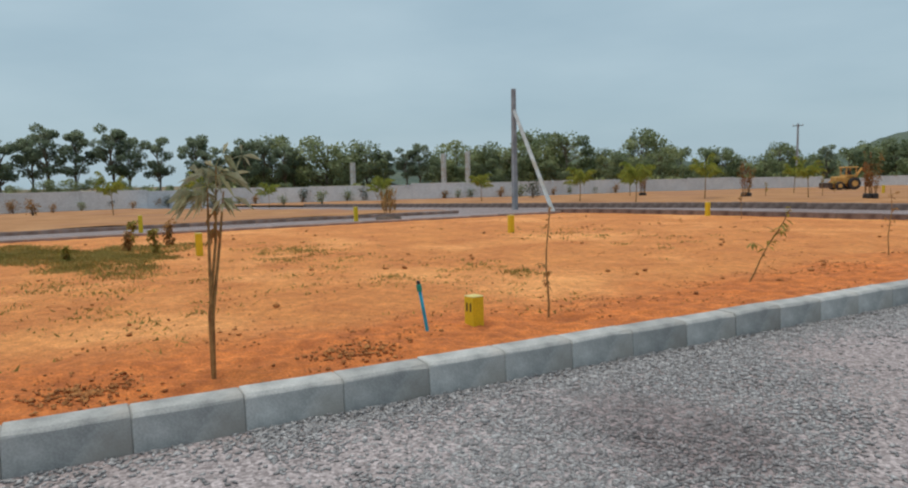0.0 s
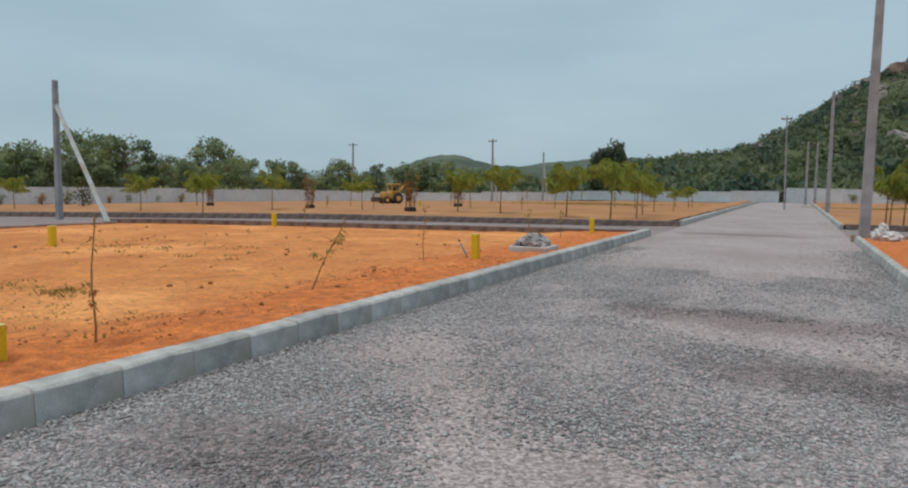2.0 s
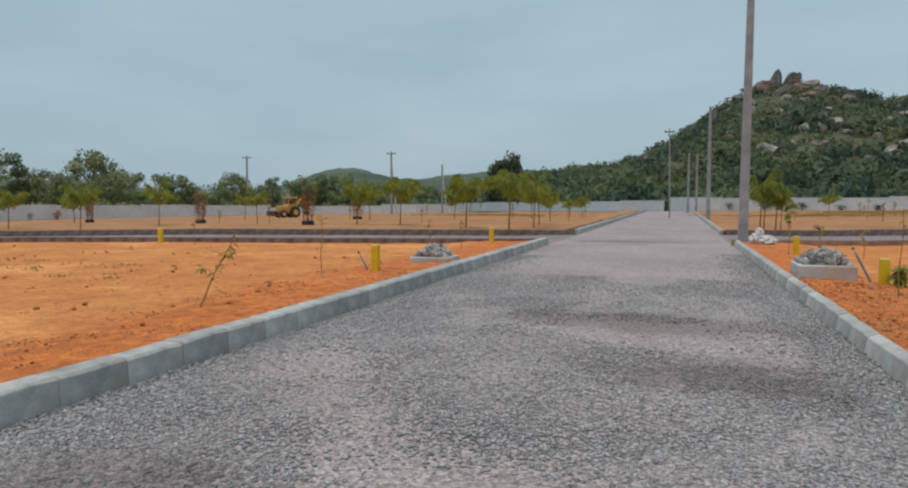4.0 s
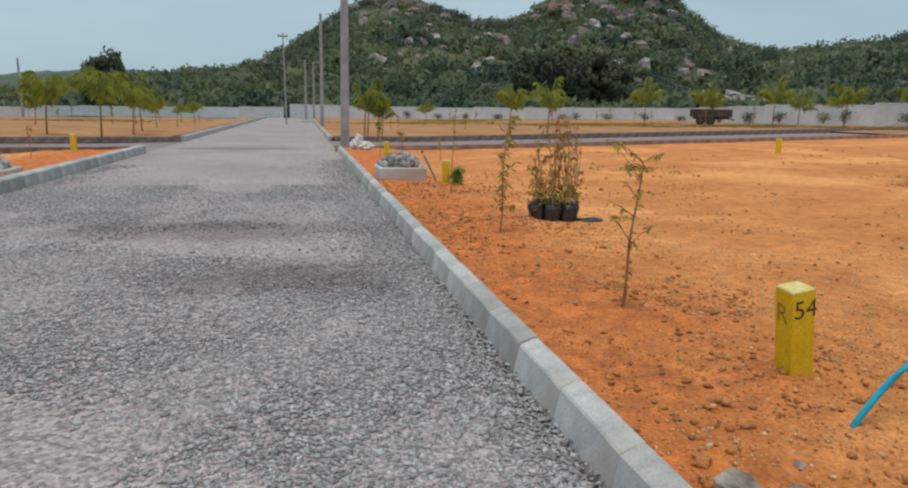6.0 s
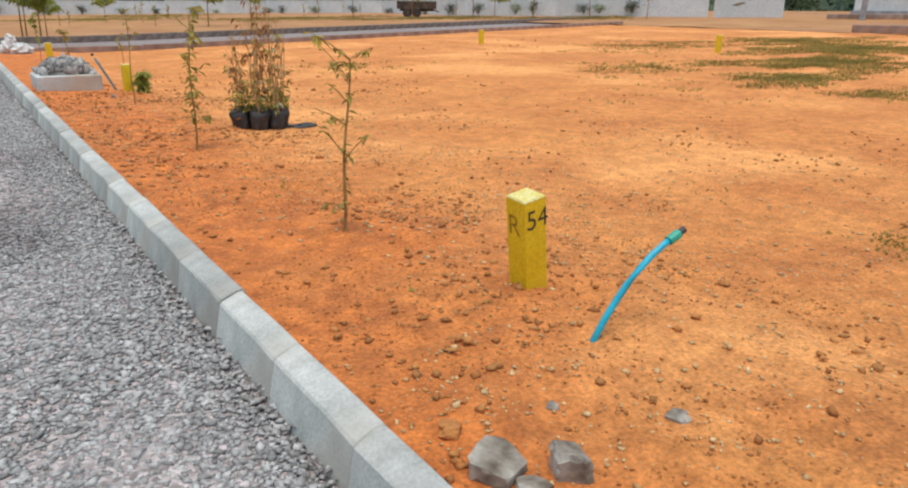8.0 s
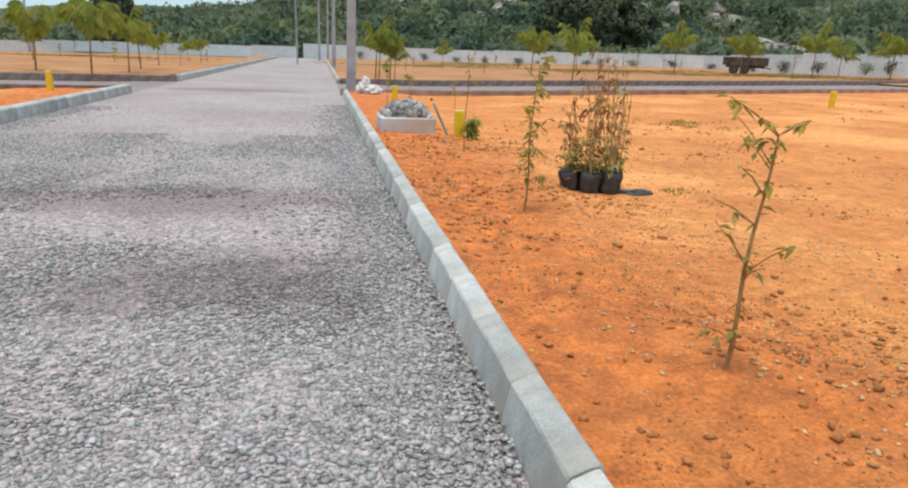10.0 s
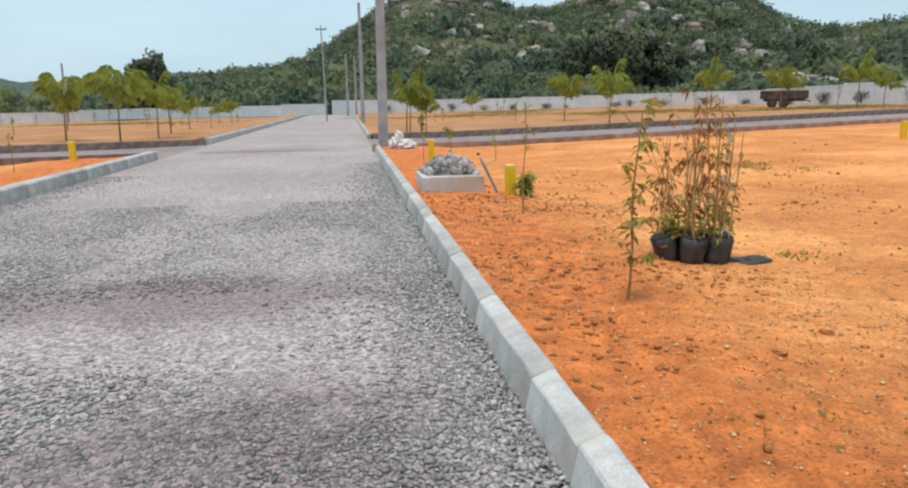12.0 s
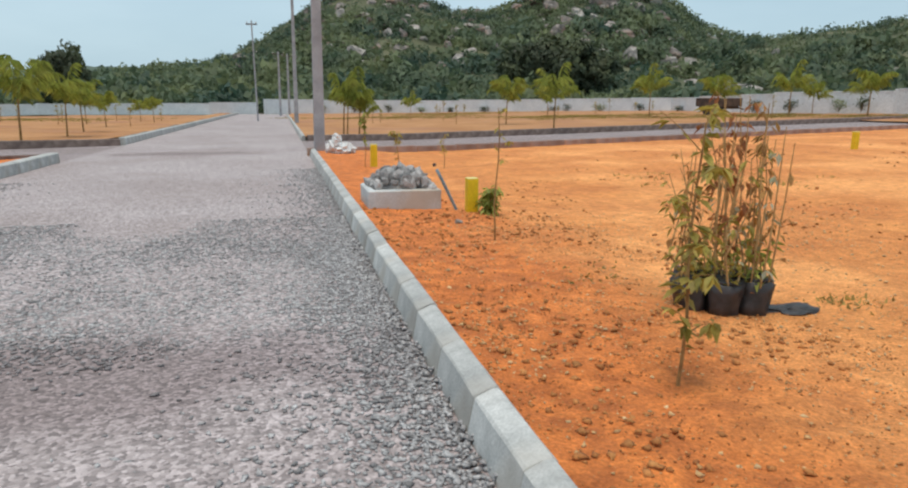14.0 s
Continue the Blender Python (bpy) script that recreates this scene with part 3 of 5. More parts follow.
def wall_run(name, corners, height, label):
    """A boundary wall of panels between posts along corners (x, y, ground level)."""
    run = tagged(new(name), label, "boundary wall", kind="structure")
    panel, post = wall_panel_mesh(5.8, height), wall_post_mesh(height)
    r = random.Random(name)
    for (x0, y0, z0), (x1, y1, z1) in zip(corners, corners[1:]):
        a, b = Vector((x0, y0, z0)), Vector((x1, y1, z1))
        n = max(1, round((b - a).length / 6.0))
        turn = math.degrees(math.atan2(y1 - y0, x1 - x0))
        for k in range(n):
            p, q = a.lerp(b, (k + 0.5) / n), a.lerp(b, k / n)
            lift = r.uniform(-0.08, 0.08)
            o = part("panel", panel, None, run)
            o.matrix_basis = pose(p.x, p.y, p.z + lift, 0, 0, turn) @ Matrix.Diagonal(((b - a).length / n / 5.8 * 0.965, 1, 1, 1))
            part("post", post, None, run).matrix_basis = pose(q.x, q.y, q.z + lift, 0, 0, turn)
    return run


def polar(az, d):
    """A point d metres from the start, az degrees east of the road's direction."""
    return d * math.sin(radians(az)), d * math.cos(radians(az))


def eye_level(d, elevation):
    return 1.6 + d * math.tan(radians(elevation))


west = [(*polar(az, d), eye_level(d, low)) for az, d, low in ((-108, 78, -1.5), (-94.5, 75, -1.57), (-77, 82, -1.58), (-56, 76, -1.62), (-46, 92, -1.44), (-33, 104, -1.36), (-27, 106, -1.17), (-15.5, 108, -0.92), (-4.5, 107, -0.8), (-1.1, 107, -0.7))]
east = [(*polar(az, d), eye_level(d, low)) for az, d, low in ((-0.6, 107, -0.7), (3.0, 104, -0.7), (10.2, 99, -0.77), (18.3, 97, -0.7), (24.5, 94, -0.62), (30, 90, -0.6), (36.5, 72, -0.55), (43.5, 69, -0.42), (54.6, 69, -0.2))]
wall_run("boundary_wall_north", west[5:], 1.35, "low whitewashed boundary wall at the end of the fields")
wall_run("boundary_wall_west", west[:6], 1.72, "long low whitewashed boundary wall of panels and posts")
wall_run("boundary_wall_east", east, 1.7, "whitewashed boundary wall before the scrub-covered hill")

# painted entrance wall and gatehouse
gx, gy = polar(57.2, 68)
gz = eye_level(68, -0.22)
mural = thing("painted_wall", (gx, gy, gz), "tall white entrance wall with dark painted leaf shapes", "wall", turn=-57.2 + 3)
part("wall", Shape().box(-2.75, 2.75, -0.15, 0.15, -0.8, 3.3, 0.03), WHITEWASH, mural)
part("coping", Shape().box(-2.82, 2.82, -0.2, 0.2, 3.3, 3.42, 0.03), WHITEWASH, mural)
for cx, cz, ln, wd, tilt in ((-2.25, 2.7, 0.3, 0.25, 10), (-1.0, 2.15, 1.3, 0.34, 22), (-0.55, 2.35, 1.15, 0.26, 38), (0.75, 2.5, 1.1, 0.3, 18), (1.05, 2.2, 1.0, 0.26, 42), (1.6, 2.0, 0.9, 0.22, 66), (0.45, 1.6, 0.7, 0.18, 55), (-0.8, 0.8, 0.9, 0.18, 78), (0.1, 1.25, 0.4, 0.14, 60)):
    m = pose(cx, -0.156, cz, 0, tilt, 0) @ Matrix.Scale(1.35, 4)
    s = Shape()
    s.add([m @ Vector(p) for p in ((0, 0, -ln / 2), (wd / 2, 0, -ln * 0.1), (wd * 0.3, 0, ln * 0.3), (0, 0, ln / 2), (-wd / 2, 0, ln * 0.15), (-wd * 0.35, 0, -ln * 0.25))], [(0, 1, 2, 3, 4, 5)])
    part("painted_leaf", s, MURAL, mural, "dark painted leaf shape")
hx, hy = polar(67.5, 66)
hz = eye_level(66, 0.0)
house = thing("gatehouse", (hx, hy, hz), "plain white flat-roofed gatehouse at the entrance", "building", turn=-65)
part("wall", Shape().box(-4.2, 4.2, -1.5, 1.5, -1.0, 3.2), WHITEWASH, house)
part("roof", Shape().box(-4.3, 4.3, -1.6, 1.6, 3.2, 3.35, 0.03), PALE_CONCRETE, house)
part("window", Shape().box(-0.5, 0.1, -1.53, -1.49, 0.9, 1.3), RUST, house, "small dark window")
part("plinth", Shape().box(-4.4, 4.4, -1.7, 1.7, -1.0, 0.12), CONCRETE, house)


# ---- hill, ridge and scrub ----
CRESTS = ((-10, 7, 2.5), (-2, 4, 2.1), (3, 4, 4.8), (7.5, 4, 5.5), (12, 4, 4.8), (17, 4, 4.4), (21.5, 4, 4.9), (25, 4, 5.2), (29, 3.5, 5.2), (33.5, 4, 3.2), (39, 5, 2.7), (46, 7, 3.5), (54, 8, 3.4), (66, 12, 4.4), (90, 18, 6.5))


def crest(az):
    """Angle of the hill's skyline, from overlapping rounded summits."""
    return 0.55 * np.clip((az + 12) / 10, 0, 1) + sum(h * np.exp(-((az - a) / w) ** 2) for a, w, h in CRESTS)


def hill_height(az, r):
    """Hill flank at a bearing and distance: rises from the plain to the crest at 265 m and falls behind."""
    t = np.clip((r - 112) / (265 - 112), 0, 1)
    flank = t ** 1.35
    back = np.clip(1 - (r - 265) / 260, 0, 1)
    return 265 * np.tan(np.radians(crest(az))) * flank * np.where(r > 265, back, 1) + 0.8


azs, rs = np.linspace(-24, 118, 260), np.concatenate([np.linspace(104, 265, 60), np.linspace(272, 520, 20)])
A, R = np.meshgrid(azs, rs, indexing="ij")
Z = hill_height(A, R) * np.clip((A + 24) / 8, 0, 1)
X, Y = R * np.sin(np.radians(A)), R * np.cos(np.radians(A))
Z = Z + np.array([noise.noise(Vector((x, y, 0)) * 0.06) * 1.6 + noise.noise(Vector((x, y, 5)) * 0.02) * 2.0 for x, y in zip(X.ravel(), Y.ravel())]).reshape(X.shape) * np.clip((R - 115) / 60, 0, 1) - 0.9
m = len(rs)
i = np.arange((len(azs) - 1) * m).reshape(-1, m)[:, :-1].ravel()
hill = new("hill", fast_mesh("hill", np.stack([X, Y, Z], -1).reshape(-1, 3), np.stack([i, i + 1, i + m + 1, i + m], 1), HILL_EARTH, True))
tagged(hill, "rocky hill with scrub and granite boulders", "hill", kind="structure")

azs, rs = np.linspace(-70, 5, 220), np.linspace(380, 900, 26)
A, R = np.meshgrid(azs, rs, indexing="ij")
low = 1.7 + 1.25 * np.exp(-((A + 27.2) / 3.4) ** 2) + 0.9 * np.exp(-((A + 8) / 9) ** 2) + 0.5 * np.exp(-((A + 16) / 6) ** 2) - 0.9 * np.exp(-((A + 38) / 6) ** 2)
Z = 620 * np.tan(np.radians(low)) * np.exp(-((R - 620) / 150) ** 2) - 2
X, Y = R * np.sin(np.radians(A)), R * np.cos(np.radians(A))
Z = Z + np.array([noise.noise(Vector((x, y, 0)) * 0.05) * 2.0 + noise.noise(Vector((x, y, 0)) * 0.16) * 1.3 for x, y in zip(X.ravel(), Y.ravel())]).reshape(X.shape)
m = len(rs)
i = np.arange((len(azs) - 1) * m).reshape(-1, m)[:, :-1].ravel()
ridge = new("far_ridge", fast_mesh("far_ridge", np.stack([X, Y, Z], -1).reshape(-1, 3), np.stack([i, i + 1, i + m + 1, i + m], 1), RIDGE, False))
tagged(ridge, "low wooded ridge on the horizon", "ridge", kind="structure")


def hill_point(az, r):
    x, y = polar(az, r)
    return x, y, float(hill_height(np.array(az), np.array(r)) * np.clip((az + 24) / 8, 0, 1)) - 0.9


def scrub_cloud(count, az0, az1, r0, r1, size0, size1, per, seed):
    """Bushes as clouds of small sprays: centres of the sprays and their sizes."""
    r = np.random.default_rng(seed)
    az = r.uniform(az0, az1, count)
    rad = np.sqrt(r.uniform(r0 ** 2, r1 ** 2, count))
    base = np.stack([rad * np.sin(np.radians(az)), rad * np.cos(np.radians(az)), hill_height(az, rad) * np.clip((az + 24) / 8, 0, 1) - 0.9], 1)
    size = r.uniform(size0, size1, count) * r.uniform(0.6, 1.1, count)
    size *= np.where((az > 30.6) & (az < 38) & (rad > 130) & (rad < 158), 0.4, 1.0)
    off = r.normal(size=(count, per, 3))
    off /= np.linalg.norm(off, axis=2)[..., None]
    off *= (r.uniform(0.45, 1, (count, per)) ** 0.5)[..., None]
    off[..., 2] = np.abs(off[..., 2]) * 0.95
    lobes = 1 + 0.28 * np.sin(off[..., 0] * 5 + off[..., 1] * 4 + az[:, None])
    c = base[:, None] + off * (size[:, None] * lobes)[..., None]
    s = np.repeat(size * 0.2, per) * r.uniform(0.6, 1.3, count * per)
    out = off / np.linalg.norm(off, axis=2)[..., None] + np.array([0, 0, 0.25])
    return c.reshape(-1, 3), s, (out / np.linalg.norm(out, axis=2)[..., None]).reshape(-1, 3)


layers = [scrub_cloud(4650, -20, 62, 118, 278, 1.2, 3.0, 42, 1), scrub_cloud(1000, -22, 70, 112, 150, 1.4, 3.4, 80, 2), scrub_cloud(700, 62, 118, 112, 270, 2.0, 4.0, 20, 3), scrub_cloud(1300, 0, 33, 215, 272, 1.2, 2.4, 44, 4), scrub_cloud(330, -16, 66, 114, 215, 3.2, 5.2, 150, 6)]
scrub = foliage_mesh("hill_scrub", *(np.concatenate([q[k] for q in layers]) for k in range(3)), SCRUB)
tagged(new("hill_scrub", scrub), "dense green thorn scrub covering the hill", "scrub", kind="stuff")


def cut_back(q, cuts):
    """Press a point behind each cutting plane, which leaves flat broken faces."""
    for n, d in cuts:
        q = q - n * max(0.0, q.dot(n) - d)
    return q


def boulder_mesh(seed, material):
    """A weathered block: a sphere squared off, cracked and pushed by noise."""
    s = Shape().blob((0, 0, 0), (1, 1, 1), seed, 3, 0.16, 0.9)
    turn = Euler((seed, seed * 2.0, seed * 3.0)).to_matrix()
    cr = random.Random(seed + 60)
    cuts = [(Vector((cr.gauss(0, 1), cr.gauss(0, 1), cr.gauss(0, 0.8))).normalized(), cr.uniform(0.5, 0.8)) for k in range(9)]
    out = []
    for p in s.v:
        q = turn @ Vector(p)
        k = (abs(q.x) ** 5 + abs(q.y) ** 5 + abs(q.z) ** 5) ** 0.2
        q = q * (0.35 + 0.55 / k * q.length)
        q *= 1 + 0.16 * noise.noise(q * 2.6 + Vector((seed, 0, 0))) + 0.09 * noise.noise(q * 7.0)
        out.append(tuple(cut_back(q, cuts)))
    s.v = out
    return s.mesh("boulder", material)


BOULDERS = [boulder_mesh(k, ROCK) for k in range(7)]
PALE_BOULDERS = [boulder_mesh(20 + k, ROCK_PALE) for k in range(3)]
RED_BOULDERS = [boulder_mesh(30 + k, ROCK_RED) for k in range(3)]
br = random.Random(5)
SPOTS = []


def boulder(az, r, size, tall=1.0, wide=1.0, sink=0.4, pale=False, turn=None, red=False):
    x, y, z = hill_point(az, r)
    SPOTS.append((x, y, z, size))
    ob = new("boulder", br.choice(PALE_BOULDERS if pale else RED_BOULDERS if red else BOULDERS))
    ob.matrix_basis = pose(x, y, z + size * tall * (1 - 2 * sink), br.uniform(-10, 10), br.uniform(-10, 10), br.uniform(0, 360) if turn is None else turn) @ Matrix.Diagonal((size * wide, size, size * tall, 1))
    return tagged(ob, "pale weathered sheet of rock among scrub" if pale else "rust-red granite outcrop near the summit" if red else "weathered brownish granite boulder on the hill", "boulder", "boulders of the hill")


for az, r, size, tall in ((6.6, 262, 3.4, 1.8), (7.8, 262, 2.9, 1.7), (5.4, 262, 4.2, 0.9), (8.9, 258, 4.0, 0.9), (7.2, 250, 4.0, 0.8), (9.8, 252, 3.4, 0.9), (4.4, 258, 3.0, 0.8)):
    boulder(az, r, size, tall)
for az, r, size, tall in ((19.8, 260, 4.2, 0.8), (21.0, 257, 4.6, 0.7), (22.8, 263, 4.0, 0.7), (25.4, 262, 4.6, 0.75), (27.3, 262, 5.0, 0.8), (28.5, 260, 5.2, 1.0), (21.2, 245, 4.2, 0.7), (23.6, 240, 3.4, 0.7), (27.6, 240, 4.4, 0.8), (18.6, 250, 3.2, 0.7), (27.8, 222, 4.0, 0.7), (29.4, 218, 3.4, 0.6), (24.9, 226, 2.8, 1.1), (21.6, 226, 3.0, 0.7)):
    boulder(az, r, size, tall)
for az, r, size, tall, wide in ((20.7, 246, 4.6, 0.95, 1.1), (26.8, 252, 4.5, 1.15, 1.1), (25.3, 250, 3.6, 0.9, 1.2), (8.2, 252, 3.4, 0.9, 1.0), (6.1, 258, 3.4, 1.2, 0.8), (9.0, 246, 3.0, 0.7, 1.3)):
    boulder(az, r, size, tall, wide, 0.35, red=True)
for k in range(330):
    az = br.choice((br.gauss(7.5, 4.5), br.gauss(23.5, 5), br.gauss(23.5, 5), br.uniform(-3, 34)))
    boulder(az, br.uniform(165, 262), 0.7 + 1.7 * br.random() ** 2, br.uniform(0.6, 1.2), br.uniform(0.8, 1.7), 0.26, br.random() < 0.45)
for k in range(7):
    boulder(31.8 + 0.7 * k + br.uniform(-0.2, 0.2), br.uniform(150, 160), br.uniform(1.3, 2.0), br.uniform(0.55, 0.75), br.uniform(1.3, 2.0), 0.22, True)
for k in range(24):
    boulder(br.uniform(38, 75), br.uniform(140, 180), br.uniform(0.8, 1.7), 0.6, br.uniform(1.1, 1.8), 0.05, True)
for k in range(8):
    boulder(br.uniform(-8, -2), br.uniform(150, 200), br.uniform(1.0, 2.0), 0.4, br.uniform(1.2, 2.0), 0.1, True)


# bushes crowding the boulders
sr = np.random.default_rng(9)
sx = np.repeat(np.array([q for q in SPOTS if q[3] > 0.9]), 5, axis=0)
back = sx[:, :2] / np.linalg.norm(sx[:, :2], axis=1)[:, None]
side = np.stack([back[:, 1], -back[:, 0]], 1)
spot = sx[:, :2] - back * (sx[:, 3] * sr.uniform(0.3, 1.3, len(sx)))[:, None] + side * (sx[:, 3] * sr.uniform(-1.3, 1.3, len(sx)))[:, None]
q = sr.normal(size=(len(sx), 36, 3))
q /= np.linalg.norm(q, axis=2)[..., None]
q[..., 2] = np.abs(q[..., 2])
size = 0.35 + 0.42 * sx[:, 3] * sr.uniform(0.5, 1.2, len(sx))
centre = np.concatenate([spot, sx[:, 2:3] - 0.2], 1)[:, None] + q * (size[:, None] * sr.uniform(0.5, 1.0, (len(sx), 36)))[..., None]
bushes = foliage_mesh("boulder_scrub", centre.reshape(-1, 3), np.repeat(size * 0.24, 36) * sr.uniform(0.6, 1.3, len(sx) * 36), q.reshape(-1, 3), SCRUB)
tagged(new("boulder_scrub", bushes), "dark green bushes crowding the boulders on the hill", "scrub", kind="stuff")


# ---- trees ----
def tree(name, seed, height, trunk_share, spread, lobes, cards, card, leaves, label, bare=0.0):
    """A tapered leaning trunk, limbs and a crown of small sprays in uneven lobes."""
    r = np.random.default_rng(seed)
    t = thing(name, (0, 0, 0), label, "tree")
    wood = Shape()
    top = Vector((r.uniform(-0.3, 0.3), r.uniform(-0.3, 0.3), height * 0.86))
    bend = Vector((r.uniform(-0.25, 0.25), r.uniform(-0.25, 0.25), height * 0.4))
    wood.tube(((0, 0, -0.3), bend * 0.5, bend, top * 0.75, top), (height * 0.02, height * 0.017, height * 0.014, height * 0.008, 0.02), 7)
    cs, ss, outs = [], [], []
    for k in range(lobes):
        a, h = r.uniform(0, 2 * math.pi), r.uniform(trunk_share, 0.95)
        reach = spread * (0.35 + 0.75 * math.sin(math.pi * min(1, (h - trunk_share) / (1 - trunk_share) * 0.8 + 0.15))) * r.uniform(0.5, 1.0)
        c = Vector((math.cos(a) * reach, math.sin(a) * reach, h * height))
        foot = Vector((0, 0, max(trunk_share * 0.8, h - 0.2) * height))
        wood.tube((foot, foot.lerp(c, 0.5) + Vector((0, 0, 0.1)), c), (height * 0.007, height * 0.005, 0.01), 5)
        size = spread * r.uniform(0.28, 0.5)
        d = r.normal(size=(cards, 3))
        d /= np.linalg.norm(d, axis=1)[:, None]
        d *= (r.uniform(0.2, 1, cards) ** 0.5)[:, None] * size * np.array([1.0, 1.0, 0.75])
        cs.append(np.array(c) + d)
        o = d / size + (np.array(c) - np.array((0, 0, height * 0.55))) / spread * 0.6 + np.array((0, 0, 0.3))
        outs.append(o / (np.linalg.norm(o, axis=1)[:, None] + 1e-9))
        ss.append(r.uniform(0.6, 1.3, cards) * card)
    part("trunk", wood, BARK, t)
    part("crown", foliage_mesh("crown", np.concatenate(cs), np.concatenate(ss), np.concatenate(outs), leaves, r), None, t)
    return t


tall_kinds = [tree("tall_tree", 40 + k, 10.5, 0.40, 2.2, 20, 150, 0.19, CROWN_TALL, "tall slender dark-green tree behind the boundary wall") for k in range(3)]
bushy_kinds = [tree("broad_tree", 50 + k, 8.5, 0.12, 3.4, 40, 92, 0.23, CROWN, "broad bushy green tree behind the boundary wall") for k in range(4)]
shade_tree = tree("broad_tree", 58, 8.5, 0.08, 4.2, 48, 150, 0.31, CROWN_DARK, "broad dark-leaved tree at the foot of the hill")
tr = random.Random(11)


def plant_tree(kind, az, d, height, base, group):
    x, y = polar(az, d)
    k = height / (10.5 if kind in tall_kinds else 8.5)
    t = copy_thing(kind, pose(x, y, base, 0, 0, tr.uniform(0, 360)) @ Matrix.Diagonal((k * tr.uniform(0.9, 1.15), k * tr.uniform(0.9, 1.15), k, 1)))
    t["group"] = group
    return t


G1, G2 = "row of tall trees behind the west wall", "trees behind the boundary wall"
for k in range(21):
    az = -101 + k * 1.35 + tr.uniform(-0.35, 0.35)
    if k in (9, 13):
        continue
    plant_tree(tr.choice(tall_kinds), az, 118 + tr.uniform(-6, 6), 11.2 + tr.uniform(-1.8, 1.0) - (1.2 if az > -84 else 0), -1.2, G1)
for k in range(27):
    az = -76 + k * 1.5 + tr.uniform(-0.3, 0.3)
    if -68 < az < -63.4:
        plant_tree(tr.choice(tall_kinds), az, 122, 9.0 + tr.uniform(-1, 0.6), -1.3, G1)
        continue
    d = 132 + tr.uniform(-12, 14)
    high = 3.3 + 0.7 * math.exp(-((az + 60) / 5) ** 2) - 1.2 * max(0, (az + 48) / 14)
    plant_tree(tr.choice(bushy_kinds), az, d, d * math.tan(radians(high)) + 3.0 + tr.uniform(-4.2, 1.4), -1.6, G2)
for k in range(18):
    az = -104 + k * 1.7
    plant_tree(tr.choice(bushy_kinds), az, 112 + tr.uniform(-5, 5), 3.6 + tr.uniform(-0.8, 0.8), -1.4, G2)
for az, d, h in ((-31.5, 150, 7.5), (-30, 155, 8.6), (-28.6, 150, 8.8), (-27.2, 145, 8.8), (-25.8, 150, 8.2), (-24.4, 140, 7.2), (-22.5, 150, 7.0), (-20.4, 150, 6.8), (-18.8, 160, 6.8), (-17, 150, 7.6), (-15.6, 160, 7.4), (-13.2, 112, 6.5), (-11.4, 165, 6.6), (-9.5, 170, 6.4), (-7.5, 180, 6.4), (-5.5, 185, 6.2), (-35, 160, 6.6), (-33.4, 170, 7.2)):
    plant_tree(tr.choice(bushy_kinds), az, d, h, -1.8, G2)
for az, d, h in ((19.5, 140, 9.5), (20.8, 138, 10.5), (22.2, 138, 10.5), (23.6, 142, 9.5), (21.5, 136, 9.0)):
    plant_tree(shade_tree, az, d - 8, h * 1.1, 1.0, G2)
plant_tree(tall_kinds[0], -32.9, 118, 6.8, -1.3, G1)
lone = plant_tree(shade_tree, -13.8, 113, 10.4, -1.8, G2)
lone.matrix_basis = lone.matrix_basis @ Matrix.Diagonal((0.56, 0.56, 1, 1))
for o, (az, d) in zip(tall_kinds + bushy_kinds + [shade_tree], ((-102.5, 121), (-104, 116), (-106, 119), (-77.5, 134), (-78.5, 130), (-36, 150), (60, 120), (24.6, 131))):
    x, y = polar(az, d)
    o.matrix_basis = pose(x, y, -1.4 if az < 0 else 1.5, 0, 0, az * 3)
    o["group"] = G1 if o in tall_kinds else G2
c4, s4, o4 = [], [], []
wr = np.random.default_rng(21)
for k in range(420):
    az, off = wr.uniform(-106, -20), wr.uniform(4, 16)
    d = np.interp(az, [-108, -94, -77, -56, -46, -33, -20], [78, 75, 82, 76, 92, 112, 150]) + off
    x, y = polar(az, d)
    size = wr.uniform(0.8, 1.9)
    q = wr.normal(size=(45, 3))
    q /= np.linalg.norm(q, axis=1)[:, None]
    q[:, 2] = np.abs(q[:, 2]) * wr.uniform(0.9, 1.3)
    o4.append(q / np.linalg.norm(q, axis=1)[:, None])
    c4.append(np.array((x, y, -0.9)) + q * size)
    s4.append(wr.uniform(0.15, 0.35, 45))
low_scrub = foliage_mesh("wall_scrub", np.concatenate(c4), np.concatenate(s4), np.concatenate(o4), CROWN)
tagged(new("wall_scrub", low_scrub), "low green scrub growing behind the west wall", "scrub", kind="stuff")


